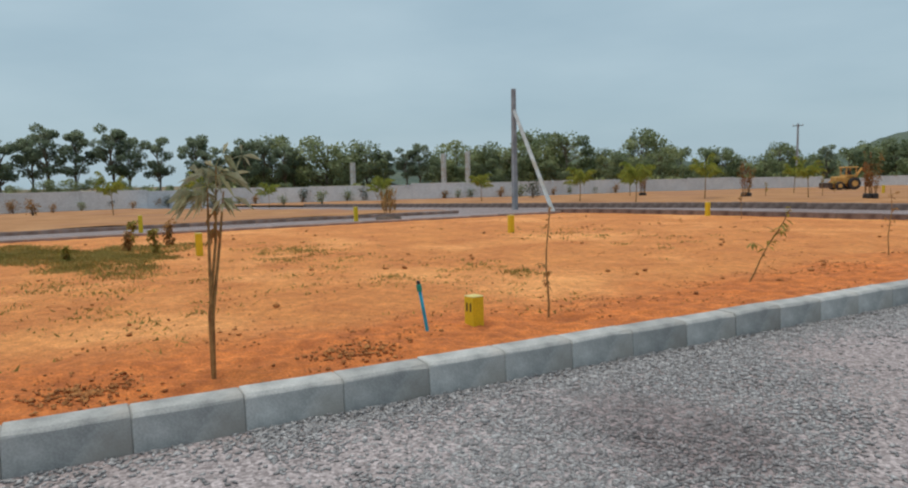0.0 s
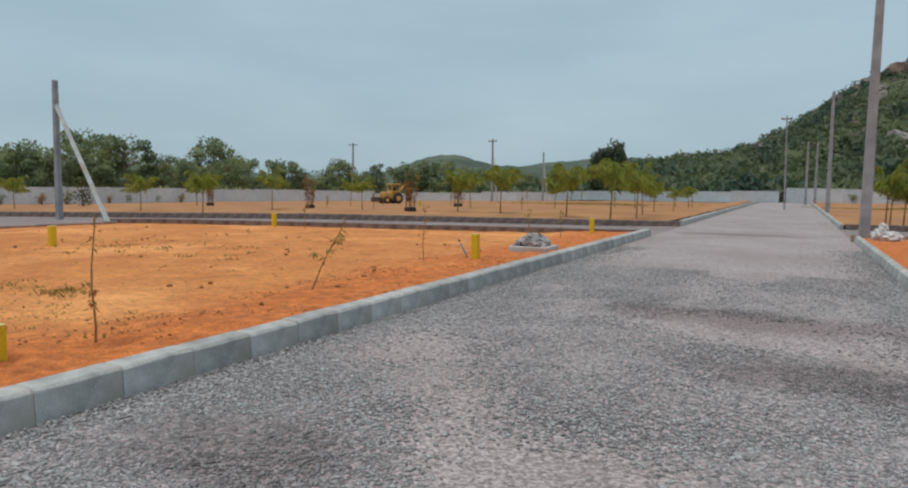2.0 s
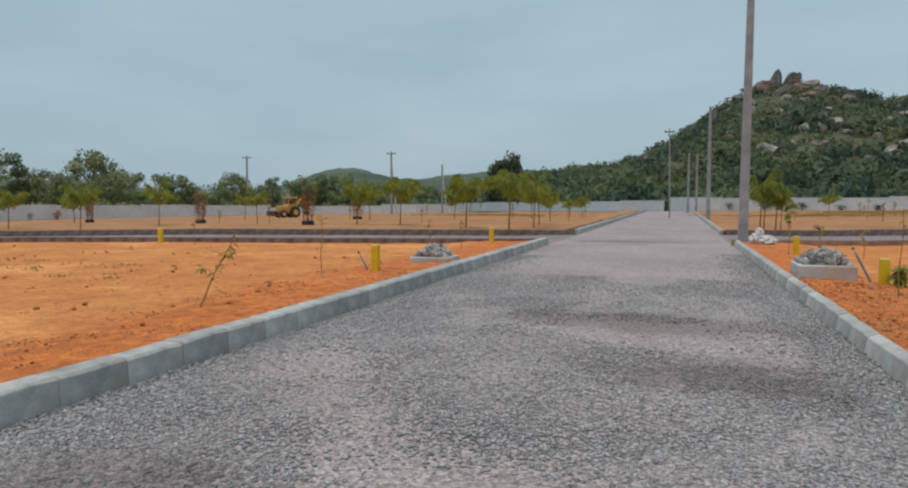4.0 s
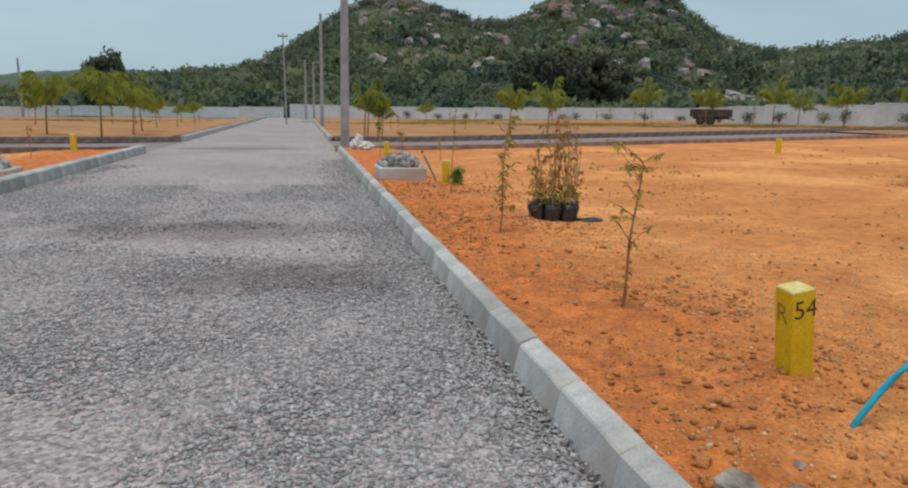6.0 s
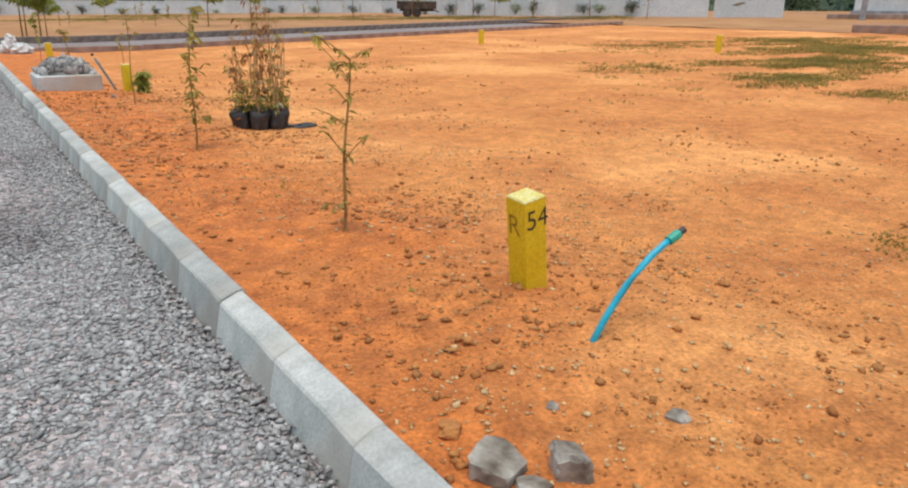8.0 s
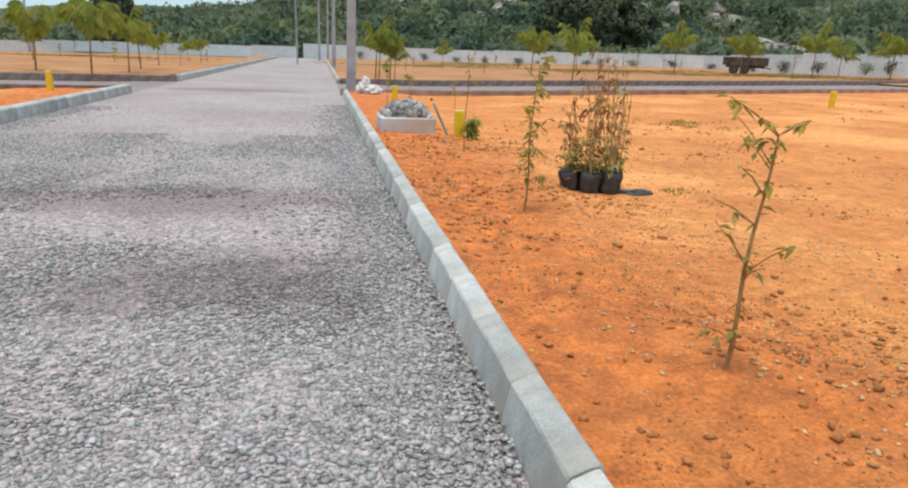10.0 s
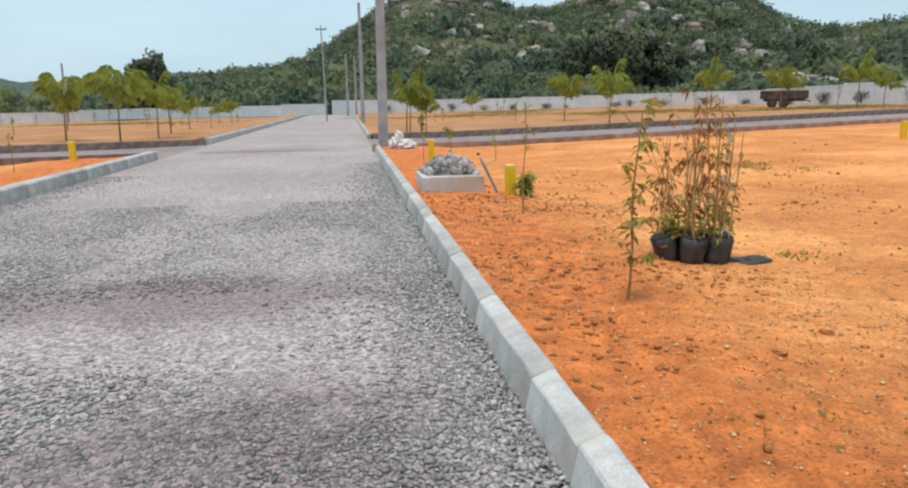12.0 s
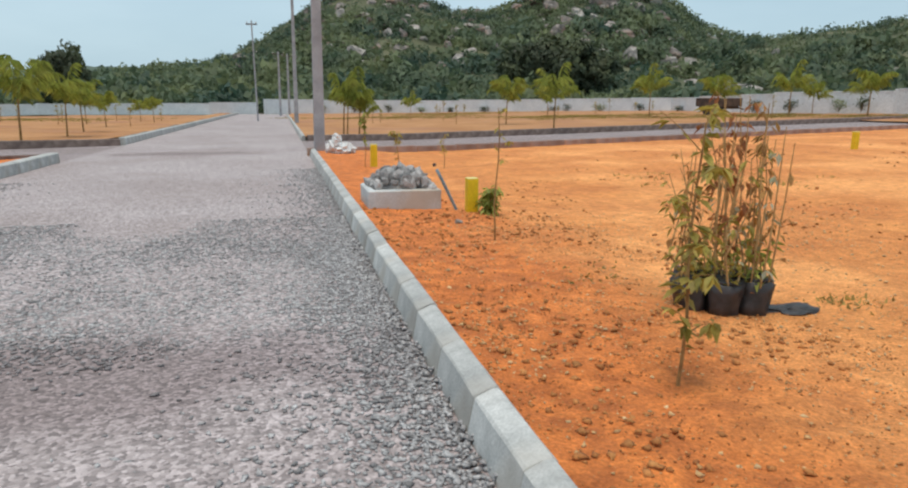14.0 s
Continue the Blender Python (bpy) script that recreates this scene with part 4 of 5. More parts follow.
def shrub(seed, leaves, label):
    """A low bush: short branching stems and a ragged dome of small sprays."""
    r = np.random.default_rng(seed)
    t = thing("shrub", (0, 0, 0), label, "shrub", "shrubs before the west wall")
    wood = Shape()
    cs, outs = [], []
    for k in range(9):
        a, lean = r.uniform(0, 2 * math.pi), r.uniform(0.1, 0.5)
        tip = Vector((math.cos(a) * lean, math.sin(a) * lean, r.uniform(0.45, 1.0)))
        wood.tube(((0, 0, -0.1), tip * 0.5 + Vector((0, 0, 0.08)), tip), (0.02, 0.013, 0.005), 4)
        q = r.normal(size=(32, 3)) * np.array((0.16, 0.16, 0.2))
        cs.append(np.array(tip) * r.uniform(0.55, 1.0) + q)
        outs.append((q + np.array((0, 0, 0.1))) / np.linalg.norm(q + np.array((0, 0, 0.1)), axis=1)[:, None])
    part("stems", wood, BARK, t)
    c = np.concatenate(cs)
    c[:, 2] = np.maximum(c[:, 2], 0.03)
    part("foliage", foliage_mesh("foliage", c, r.uniform(0.04, 0.09, len(c)), np.concatenate(outs), leaves, r), None, t)
    return t


shrubs = [shrub(70, CROWN_DARK, "low dark-green bush growing at the foot of the wall"), shrub(71, LEAF_DRY, "low withered brown bush on red soil"), shrub(72, CROWN, "low green bush growing at the foot of the wall")]
for k in range(34):
    az = -101 + 1.6 * k + tr.uniform(-0.6, 0.6)
    d = np.interp(az, [-108, -94.5, -77, -56, -46], [78, 75, 82, 76, 92]) - tr.choice((0.9, 1.2, 2.0, 6.0, 14.0))
    x, y = polar(az, d)
    m = pose(x, y, float(slope(np.array(x), np.array(y))) + 0.1, 0, 0, tr.uniform(0, 360)) @ Matrix.Scale(tr.uniform(0.55, 1.25), 4)
    if k < 3:
        shrubs[k].matrix_basis = m
    else:
        copy_thing(tr.choice(shrubs), m)

for k in range(20):
    az = 4 + 2.4 * k + tr.uniform(-0.9, 0.9)
    d = np.interp(az, [3, 10.2, 18.3, 24.5, 30, 36.5, 43.5, 54.6], [104, 99, 97, 94, 90, 72, 69, 69]) - tr.choice((0.9, 1.3, 1.8))
    x, y = polar(az, d)
    low = np.interp(az, [3, 10.2, 18.3, 24.5, 30, 36.5, 43.5, 54.6], [-0.7, -0.77, -0.7, -0.62, -0.6, -0.55, -0.42, -0.2])
    o = copy_thing(shrubs[0] if k % 3 else shrubs[2], pose(x, y, eye_level(d, low) + 0.1, 0, 0, tr.uniform(0, 360)) @ Matrix.Diagonal((tr.uniform(0.9, 1.7), tr.uniform(0.8, 1.3), tr.uniform(0.45, 0.8), 1)))
    o["group"] = "shrubs before the east wall"


# ---- poles ----
def pole(x, y, height, label, base=0.36, head=0.22, arm=0.0, stay=None, z=None, lean=0.0, group="roadside poles", lamps=False):
    z = float(slope(np.array(x), np.array(y))) if z is None else z
    t = thing("electric_pole", (x, y, z), label, "pole", group)
    part("shaft", Shape().tube(((0, 0, -0.5), (lean * 0.5, 0, height * 0.5), (lean, 0, height)), (base * 0.62, (base + head) * 0.31, head * 0.62), 4), CONCRETE, t)
    if arm:
        c = part("crossarm", Shape().box(-arm / 2 + lean, arm / 2 + lean, -0.05, 0.05, height - 0.35, height - 0.25), RUST, t, "dark steel crossarm")
        for u in (-arm / 2 + 0.08, 0.0, arm / 2 - 0.08):
            part("insulator", Shape().tube(((u + lean, 0, height - 0.26), (u + lean, 0, height - 0.18), (u + lean, 0, height - 0.08)), (0.03, 0.06, 0.03), 6), PALE_CONCRETE, c)
    if stay:
        part("stay", Shape().tube(((stay[0] - x, stay[1] - y, -0.4), (lean * 0.8, 0, height * 0.83)), (0.14, 0.12), 4), PALE_CONCRETE, t, "pale slanting concrete strut")
    return t


pole(2.02, 26.0, 9.2, "tall grey concrete electric pole standing behind the kerb", 0.36, 0.24, lean=0.06)
pole(2.1, 58.0, 8.9, "grey concrete electric pole beside the road")
pole(1.0, 92.0, 7.5, "pale concrete electric pole far down the road", arm=1.4)
pole(2.1, 97.0, 7.6, "pale concrete electric pole far down the road", arm=1.4)
pole(-0.9, 67.0, 8.2, "slim dark metal light pole with a small crosshead", 0.17, 0.12, arm=0.9, lean=-0.15)
pole(-32.7, 21.8, 6.75, "grey concrete pole propped by a slanting strut", 0.3, 0.22, stay=(-28.7, 21.65))
for az, d, top, arm, strut in ((-34.8, 110, 3.5, 1.6, None), (-23.3, 95, 4.0, 1.3, 0.9), (-19.1, 105, 2.95, 0.0, 0.9)):
    x, y = polar(az, d)
    pole(x, y, eye_level(d, top) + 0.9, "distant concrete electric pole" + (" with a strut" if strut else " with crossarms"), 0.3, 0.2, arm, (x + strut, y) if strut else None, z=-0.9, group="distant poles")
hx, hy = polar(64.4, 61)
pole(hx, hy, 8.0, "grey concrete pole before the gatehouse", 0.34, 0.26, z=1.2)


# ---- bollards ----
def bollard_meshes(h, w):
    s = Shape().box(-w / 2, w / 2, -w / 2, w / 2, -0.15, h - 0.012)
    top = Shape().box(-w / 2, w / 2, -w / 2, w / 2, h - 0.012, h, 0.008)
    return s.mesh("post", YELLOW), top.mesh("top", YELLOW_TOP)


BOLLARD = bollard_meshes(0.525, 0.142)


def soil_z(x, y):
    return float(plot_height(np.array([[float(x)]]), np.array([[float(y)]]))[0, 0])


def letters(text, size, m, parent, paint=None):
    c = bpy.data.curves.new("writing", "FONT")
    c.body, c.size, c.align_x, c.align_y = text, size, "CENTER", "CENTER"
    tmp = new("tmp", c)
    bpy.context.view_layer.update()
    me = bpy.data.meshes.new_from_object(tmp.evaluated_get(bpy.context.evaluated_depsgraph_get()))
    bpy.data.objects.remove(tmp)
    me.materials.clear()
    me.materials.append(paint or BLACK_PAINT)
    ob = part("number", me, None, parent, "black stencilled " + text)
    ob.matrix_basis = m
    return ob


def bollard(x, y, turn=0.0, k=1.0, z=None, marks=True):
    z = soil_z(x, y) if z is None else z
    t = thing("plot_marker", (x, y, z), "square yellow-painted concrete plot marker standing in the soil", "bollard", "yellow plot markers", turn=turn, size=k)
    part("post", BOLLARD[0], None, t)
    part("top", BOLLARD[1], None, t, "pale yellow top")
    return t


b54 = bollard(3.26, 3.6)
b54.matrix_basis = b54.matrix_basis @ pose(0, 0, 0, 4.0, -9.0, 0)
b54["label"] = "yellow concrete plot marker numbered R 54 in black"
letters("54", 0.15, pose(0.012, -0.0715, 0.405, 90, 0, 0), b54)
letters("R", 0.16, pose(-0.0715, 0.015, 0.365, 90, 0, -90), b54, FADED_PAINT)
for x, y, turn in ((-6.13, 3.47, 8), (-6.1, 13.3, 0), (3.36, 14.1, 0), (-16.4, 2.25, 0), (-16.8, 11.0, 0), (2.95, 20.9, 0), (-6.3, 23.4, 0), (-17.8, 20.4, 5), (17.4, 22.4, 0), (20.3, 14.2, 4)):
    b = bollard(x, y, turn)
    if y == 14.1:
        b.location.z -= 0.09
    if y == 3.47:
        b.location.z -= 0.22
        b["label"] = "short yellow concrete plot marker sunk in the soil"
    if abs(x) < 7 and y < 10:
        for u in (-0.03, 0.03):
            part("painted_number", Shape().box(u - 0.012, u + 0.012, -0.0725, -0.070, 0.36, 0.45), BLACK_PAINT, b, "worn black number mark")
for x, y in ((-27.2, 10.1), (-28.0, 1.9), (-27.5, 49.0)):
    bollard(x, y, z=float(slope(np.array(x), np.array(y))) + 0.12)


# ---- pipes ----
def pipe(points, r, material, label, cap=None, end=None):
    t = thing("water_pipe", points[0], label, "pipe", "pipe stubs")
    o = Vector(points[0])
    pts = [Vector(p) - o for p in points]
    part("tube", Shape().tube([pts[0] - Vector((0, 0, 0.1))] + pts, [r] * (len(pts) + 1), 10), material, t, smooth=True)
    d = (pts[-1] - pts[-2]).normalized()
    if cap:
        part("cap", Shape().tube((pts[-1] - d * 0.02, pts[-1] + d * 0.045, pts[-1] + d * 0.05), (r * 1.5, r * 1.5, r * 1.2), 10), cap, t, "green plastic end coupling")
    if end:
        part("nozzle", Shape().tube((pts[-1] + d * 0.045, pts[-1] + d * 0.085), (r * 1.15, r * 1.0), 10), end, t, "black open pipe end")
    return t


z0 = soil_z(3.09, 2.96)
pipe([(3.09 + 0.37 * u + 0.05 * u * u, 2.96 - 0.05 * u, z0 + 0.43 * (1.55 * u - 0.55 * u * u)) for u in (0, 0.15, 0.3, 0.45, 0.6, 0.75, 0.9, 1.0)], 0.016, BLUE_PIPE, "bent bright-blue water pipe stub with a green cap in the soil", GREEN_CAP, DARK_PLASTIC)
z0 = soil_z(-6.06, 2.88)
pipe([(-6.06 - 0.03 * u, 2.88 - 0.06 * u, z0 + 0.42 * u) for u in (0, 0.5, 1.0)], 0.018, BLUE_PIPE, "straight bright-blue water pipe stub with a green cap in the soil", GREEN_CAP, DARK_PLASTIC)
z0 = soil_z(3.18, 14.2)
pipe([(3.18 - 0.28 * u + 0.03 * u * u, 14.2 + 0.1 * u, z0 + 0.62 * u - 0.08 * u * u) for u in (0, 0.25, 0.5, 0.75, 1.0)], 0.021, SLATE_PIPE, "bent grey pipe stub with a dark end beside the stone box", None, DARK_PLASTIC)
z0 = soil_z(-6.4, 13.4)
pipe([(-6.3 - 0.2 * u, 13.35 + 0.05 * u, z0 + 0.3 * u) for u in (0, 0.5, 1.0)], 0.02, SLATE_PIPE, "leaning grey pipe stub with a dark end beside a marker", None, DARK_PLASTIC)


# ---- stone boxes ----
def stone_box(x, y, turn, seed, long, sunk=0.0):
    t = thing("stone_box", (x, y, soil_z(x, y) - sunk), "pale concrete chamber heaped with broken grey stones", "concrete chamber", turn=turn)
    w, d, h = long, 0.95, 0.25
    for a, b, c, e in ((-w / 2, w / 2, -d / 2, -d / 2 + 0.1), (-w / 2, w / 2, d / 2 - 0.1, d / 2), (-w / 2, -w / 2 + 0.1, -d / 2 + 0.1, d / 2 - 0.1), (w / 2 - 0.1, w / 2, -d / 2 + 0.1, d / 2 - 0.1)):
        part("side", Shape().box(a, b, c, e, -0.15, h, 0.02), PALE_CONCRETE, t)
    part("fill", Shape().box(-w / 2 + 0.09, w / 2 - 0.09, -d / 2 + 0.09, d / 2 - 0.09, -0.1, h - 0.08), ROUGH_STONE, t)
    part("rubble_core", Shape().blob((0, 0, h - 0.1), (w * 0.4, d * 0.38, 0.26), seed, 2, 0.25, 2.5), ROUGH_STONE, t)
    r = random.Random(seed)
    for k in range(125):
        u, v = r.uniform(-w / 2 + 0.08, w / 2 - 0.08), r.uniform(-d / 2 + 0.08, d / 2 - 0.08)
        top = h - 0.06 + 0.32 * max(0, 1 - (2 * u / w) ** 2) * max(0, 1 - (2 * v / d) ** 2) ** 0.6
        s = r.uniform(0.038, 0.078)
        st = part("stone", STONES[r.randrange(5)], None, t)
        st.matrix_basis = pose(u, v, top - r.uniform(0, 0.05), r.uniform(0, 360), r.uniform(0, 360), 0) @ Matrix.Diagonal((s * 1.3, s, s * 0.8, 1))
    return t


STONES = [Shape().blob((0, 0, 0), (1, 1, 1), 60 + k, 1, 0.35, 1.3).mesh("stone", ROUGH_STONE) for k in range(5)]
stone_box(2.52, 14.85, 0, 3, 0.98)
stone_box(-5.75, 16.0, 0, 4, 0.95, 0.14)


# bare concrete columns of an unfinished building behind the west wall
for az, low, high in ((-60.1, 0.3, 2.25), (-62.1, 0.5, 2.1), (-69.6, 0.2, 1.5)):
    x, y = polar(az, 112)
    col = new("concrete_column", Shape().box(-0.3, 0.3, -0.3, 0.3, -2.5, eye_level(112, high), 0.03).mesh("concrete_column", PALE_CONCRETE))
    col.matrix_basis = pose(x, y, 0, 0, 0, 30)
    tagged(col, "bare pale concrete column of an unfinished building", "column", "unfinished columns")


# ---- saplings and palms ----
def sapling(x, y, height, seed, label, leaves=30, leaf_len=0.085, lean=(0.0, 0.0), material=None, bare=0.25, twigs=5, thick=0.009, z=None, group="roadside saplings", reach=1.0):
    """A thin wavering stem, a few side twigs and drooping narrow leaves."""
    r = random.Random(seed)
    t = thing("sapling", (x, y, soil_z(x, y) if z is None else z), label, "sapling", group)
    pts = [Vector((lean[0] * u + 0.018 * math.sin(u * 7 + seed) * min(1, u * 4), lean[1] * u + 0.015 * math.cos(u * 6 + seed) * min(1, u * 4), height * u)) for u in (0, 0.12, 0.28, 0.44, 0.6, 0.76, 0.9, 1.0)]
    stem = Shape().tube([Vector((0, 0, -0.08))] + pts, [thick * 1.25] + [thick * (1.15 - 0.75 * i / 7) for i in range(8)], 6)
    foliage = Shape()
    spots = []
    for k in range(twigs):
        u = r.uniform(bare, 0.95)
        i = min(6, int(u * 7))
        p = pts[i].lerp(pts[i + 1], r.random())
        a = r.uniform(0, 2 * math.pi)
        q = p + Vector((math.cos(a), math.sin(a), r.uniform(0.2, 1.1))) * r.uniform(0.05, 0.14) * reach
        stem.tube((p, p.lerp(q, 0.5) + Vector((0, 0, 0.015)), q), (thick * 0.4, thick * 0.32, thick * 0.2), 4)
        spots += [p.lerp(q, w) for w in (0.5, 0.75, 0.9, 1.0)]
    for k in range(leaves):
        if spots and r.random() < 0.72:
            p = r.choice(spots)
        else:
            i = r.randrange(max(1, int(bare * 7)), 7)
            p = pts[i].lerp(pts[i + 1], r.random())
        a = r.uniform(0, 2 * math.pi)
        ln = leaf_len * r.uniform(0.6, 1.3)
        foliage.leaf(p, (math.cos(a), math.sin(a), r.uniform(-0.9, 0.3)), ln, ln * 0.46, r.uniform(0.1, 0.5))
    part("stem", stem, STEM, t)
    part("leaves", foliage, material or LEAF_OLIVE, t)
    return t


sapling(2.85, 8.3, 1.32, 1, "thin young sapling with sparse drooping olive leaves", 150, 0.09, (0.05, 0.02), twigs=13, reach=1.9)
sapling(2.83, 4.92, 1.08, 2, "thin young sapling with a crooked stem and few leaves", 115, 0.062, (0.09, 0.03), twigs=12, thick=0.011, reach=1.7)
sapling(3.03, 12.0, 1.34, 3, "thin bare sapling with a few top leaves", 26, 0.07, (0.02, 0.0), bare=0.6)
sapling(3.55, 13.9, 0.3, 4, "small bushy green seedling beside a yellow marker", 300, 0.11, bare=0.05, twigs=60, material=LEAF_PALM)
sapling(2.95, 17.6, 0.95, 5, "young sapling with yellow-green top leaves", 60, 0.09, bare=0.5)
sapling(2.72, 20.6, 1.2, 6, "young sapling with yellow-green leaves beside a marker", 80, 0.1, bare=0.5, material=LEAF_PALM)
sapling(-5.95, 4.3, 1.22, 7, "brown withering sapling with a crooked stem and dry leaves", 26, 0.07, (-0.03, 0.02), LEAF_DRY, thick=0.012)
sapling(-6.4, 8.15, 1.05, 8, "young sapling leaning over with olive leaves", 46, 0.1, (0.34, 0.36), bare=0.3, twigs=8, thick=0.012, reach=1.7)
sapling(-6.75, 12.2, 1.15, 9, "thin upright sapling with few dry leaves", 24, 0.08, (0.0, 0.0), LEAF_DRY, bare=0.5)
sapling(-6.6, 17.9, 1.0, 10, "thin sapling behind the stone box", 26, 0.09, bare=0.5)
sapling(-6.5, 20.5, 0.9, 12, "thin sapling near the cross road", 26, 0.09, bare=0.5)
sapling(4.6, 21.0, 0.8, 13, "thin sapling in the far corner of the plot", 30, 0.1, bare=0.4)
sapling(-16.0, 20.0, 1.2, 14, "thin sapling with dry leaves by the cross road", 30, 0.1, bare=0.4, material=LEAF_DRY)

# withered triple-stemmed plant
wz = soil_z(-5.64, 0.75)
wp = thing("withered_sapling", (-5.64, 0.75, wz), "tall sapling of three stems with withered drooping pale leaves", "sapling")
wr2 = random.Random(31)
for k, (dx, dy) in enumerate(((0.06, 0.1), (0.1, 0.02), (-0.02, 0.16))):
    part("stem", Shape().tube(((0.012 * k, 0, -0.1), (0.012 * k, 0.01 * k, 0.5), (dx * 0.7, dy * 0.7, 1.1), (dx, dy, 1.68 - 0.1 * k)), (0.017, 0.014, 0.011, 0.006), 6), STEM, wp)
fol = Shape()
for k in range(22):
    a = wr2.uniform(0, 2 * math.pi)
    p = Vector((0.06, 0.09, wr2.uniform(1.3, 1.68)))
    way = Vector((math.cos(a), math.sin(a), wr2.uniform(0.0, 1.3))).normalized()
    q = p + way * wr2.uniform(0.1, 0.24)
    fol.tube((p, p.lerp(q, 0.5) + Vector((0, 0, 0.02)), q), (0.005, 0.004, 0.003), 4)
    for u in range(5):
        spread = Vector((wr2.gauss(0, 0.5), wr2.gauss(0, 0.5), wr2.uniform(-0.9, 0.1)))
        ln = wr2.uniform(0.10, 0.22)
        fol.leaf(q, way * 0.7 + spread, ln, ln * 0.2, wr2.uniform(0.1, 0.6))
part("leaves", fol, LEAF_PALE, wp)
dry = Shape()
for k in range(9):
    a = wr2.uniform(0, 2 * math.pi)
    dry.leaf((0.05, 0.07, wr2.uniform(1.15, 1.4)), (math.cos(a), math.sin(a), -0.6), wr2.uniform(0.08, 0.16), 0.03, 0.5)
part("dry_leaves", dry, LEAF_DRY, wp)

# nursery bags with saplings
nz = soil_z(4.12, 9.72) - 0.01
bags = thing("nursery_bags", (4.12, 9.72, nz), "cluster of black nursery bags packed with thin dry saplings", "potted saplings")
nr = random.Random(17)
for bx, by, br0, tip in ((-0.12, -0.15, 0.12, 0), (0.1, -0.17, 0.125, 4), (-0.02, 0.08, 0.12, 0), (0.2, 0.04, 0.115, 6), (-0.29, -0.02, 0.11, -14), (-0.2, 0.14, 0.11, -6)):
    s = Shape().tube([(0, 0, z) for z in (0.0, 0.02, 0.09, 0.18, 0.25, 0.275, 0.24)], [br0 * q for q in (0.86, 0.97, 1.0, 0.98, 1.04, 0.99, 0.84)], 18)
    s.v = [(x + 0.04 * noise.noise(Vector((x * 11 + bx * 9, y * 11, z * 8))), y + 0.04 * noise.noise(Vector((x * 11, y * 11 + bx * 9, z * 8 + 4))), z + 0.03 * (z > 0.2) * noise.noise(Vector((x * 14, y * 14, bx * 30)))) for x, y, z in s.v]
    bag = part("bag", s, DARK_PLASTIC, bags, "crumpled black plastic nursery bag", True)
    bag.matrix_basis = pose(bx, by, 0.0, 0, tip, 0)
    part("earth", Shape().tube(((0, 0, 0.18), (0, 0, 0.245)), (br0 * 0.88, br0 * 0.84), 12), CLOD, bag)
    for k in range(6 if bx > -0.25 else 3):
        tall = abs(bx + 0.05) < 0.2 and by < 0.1
        h = nr.uniform(1.05, 1.62) if tall else nr.uniform(0.7, 1.3)
        px, py = bx + nr.uniform(-0.1, 0.1), by + nr.uniform(-0.1, 0.1)
        lx, ly = bx * 0.1 + nr.gauss(0, 0.08), by * 0.2 + nr.gauss(0, 0.08)
        kx, ky = nr.gauss(0, 0.03), nr.gauss(0, 0.03)
        stem = Shape().tube(((px, py, 0.2), (px + lx * 0.3 + kx, py + ly * 0.3 + ky, h * 0.4), (px + lx * 0.6 - kx, py + ly * 0.6, h * 0.7), (px + lx, py + ly, h)), (0.008, 0.007, 0.005, 0.003), 5)
        fol = Shape()
        for j in range(6):
            w = nr.uniform(0.12, 1.0)
            a = nr.uniform(0, 2 * math.pi)
            b0 = Vector((px + lx * w, py + ly * w, 0.22 + (h - 0.22) * w))
            twig = b0 + Vector((math.cos(a), math.sin(a), nr.uniform(0.2, 1.0))) * nr.uniform(0.03, 0.11)
            stem.tube((b0, twig), (0.003, 0.002), 3)
            for q in range(3):
                a2, ln = a + nr.uniform(-1.6, 1.6), nr.uniform(0.045, 0.095)
                fol.leaf(b0.lerp(twig, nr.uniform(0.4, 1.0)), (math.cos(a2), math.sin(a2), nr.uniform(-1.6, 0.1)), ln, ln * 0.44, nr.uniform(0.1, 0.5))
        part("stem", stem, STEM_TAN, bags)
        part("leaves", fol, LEAF_RED if h > 1.25 and bx < 0.05 else (LEAF_DRY, LEAF_OLIVE, LEAF_DRY, LEAF_PALE, LEAF_DRY)[k % 5], bags)
    low = Shape()
    for j in range(42):
        a = nr.uniform(0, 2 * math.pi)
        ln = nr.uniform(0.05, 0.12)
        low.leaf((bx + nr.uniform(-0.12, 0.12), by + nr.uniform(-0.12, 0.12), 0.26 + 0.3 * nr.random() ** 2), (math.cos(a), math.sin(a), nr.uniform(-0.7, 0.5)), ln, ln * 0.4, 0.4)
    part("low_leaves", low, LEAF_PALM if bx > -0.1 else LEAF_OLIVE, bags)
s = Shape().blob((0.42, -0.12, 0.03), (0.2, 0.11, 0.035), 3, 3, 0.5)
tagged(new("empty_bag", s.mesh("empty_bag", DARK_PLASTIC)), "flattened empty black nursery bag on the soil", "plastic bag").matrix_basis = pose(4.1, 9.62, nz)


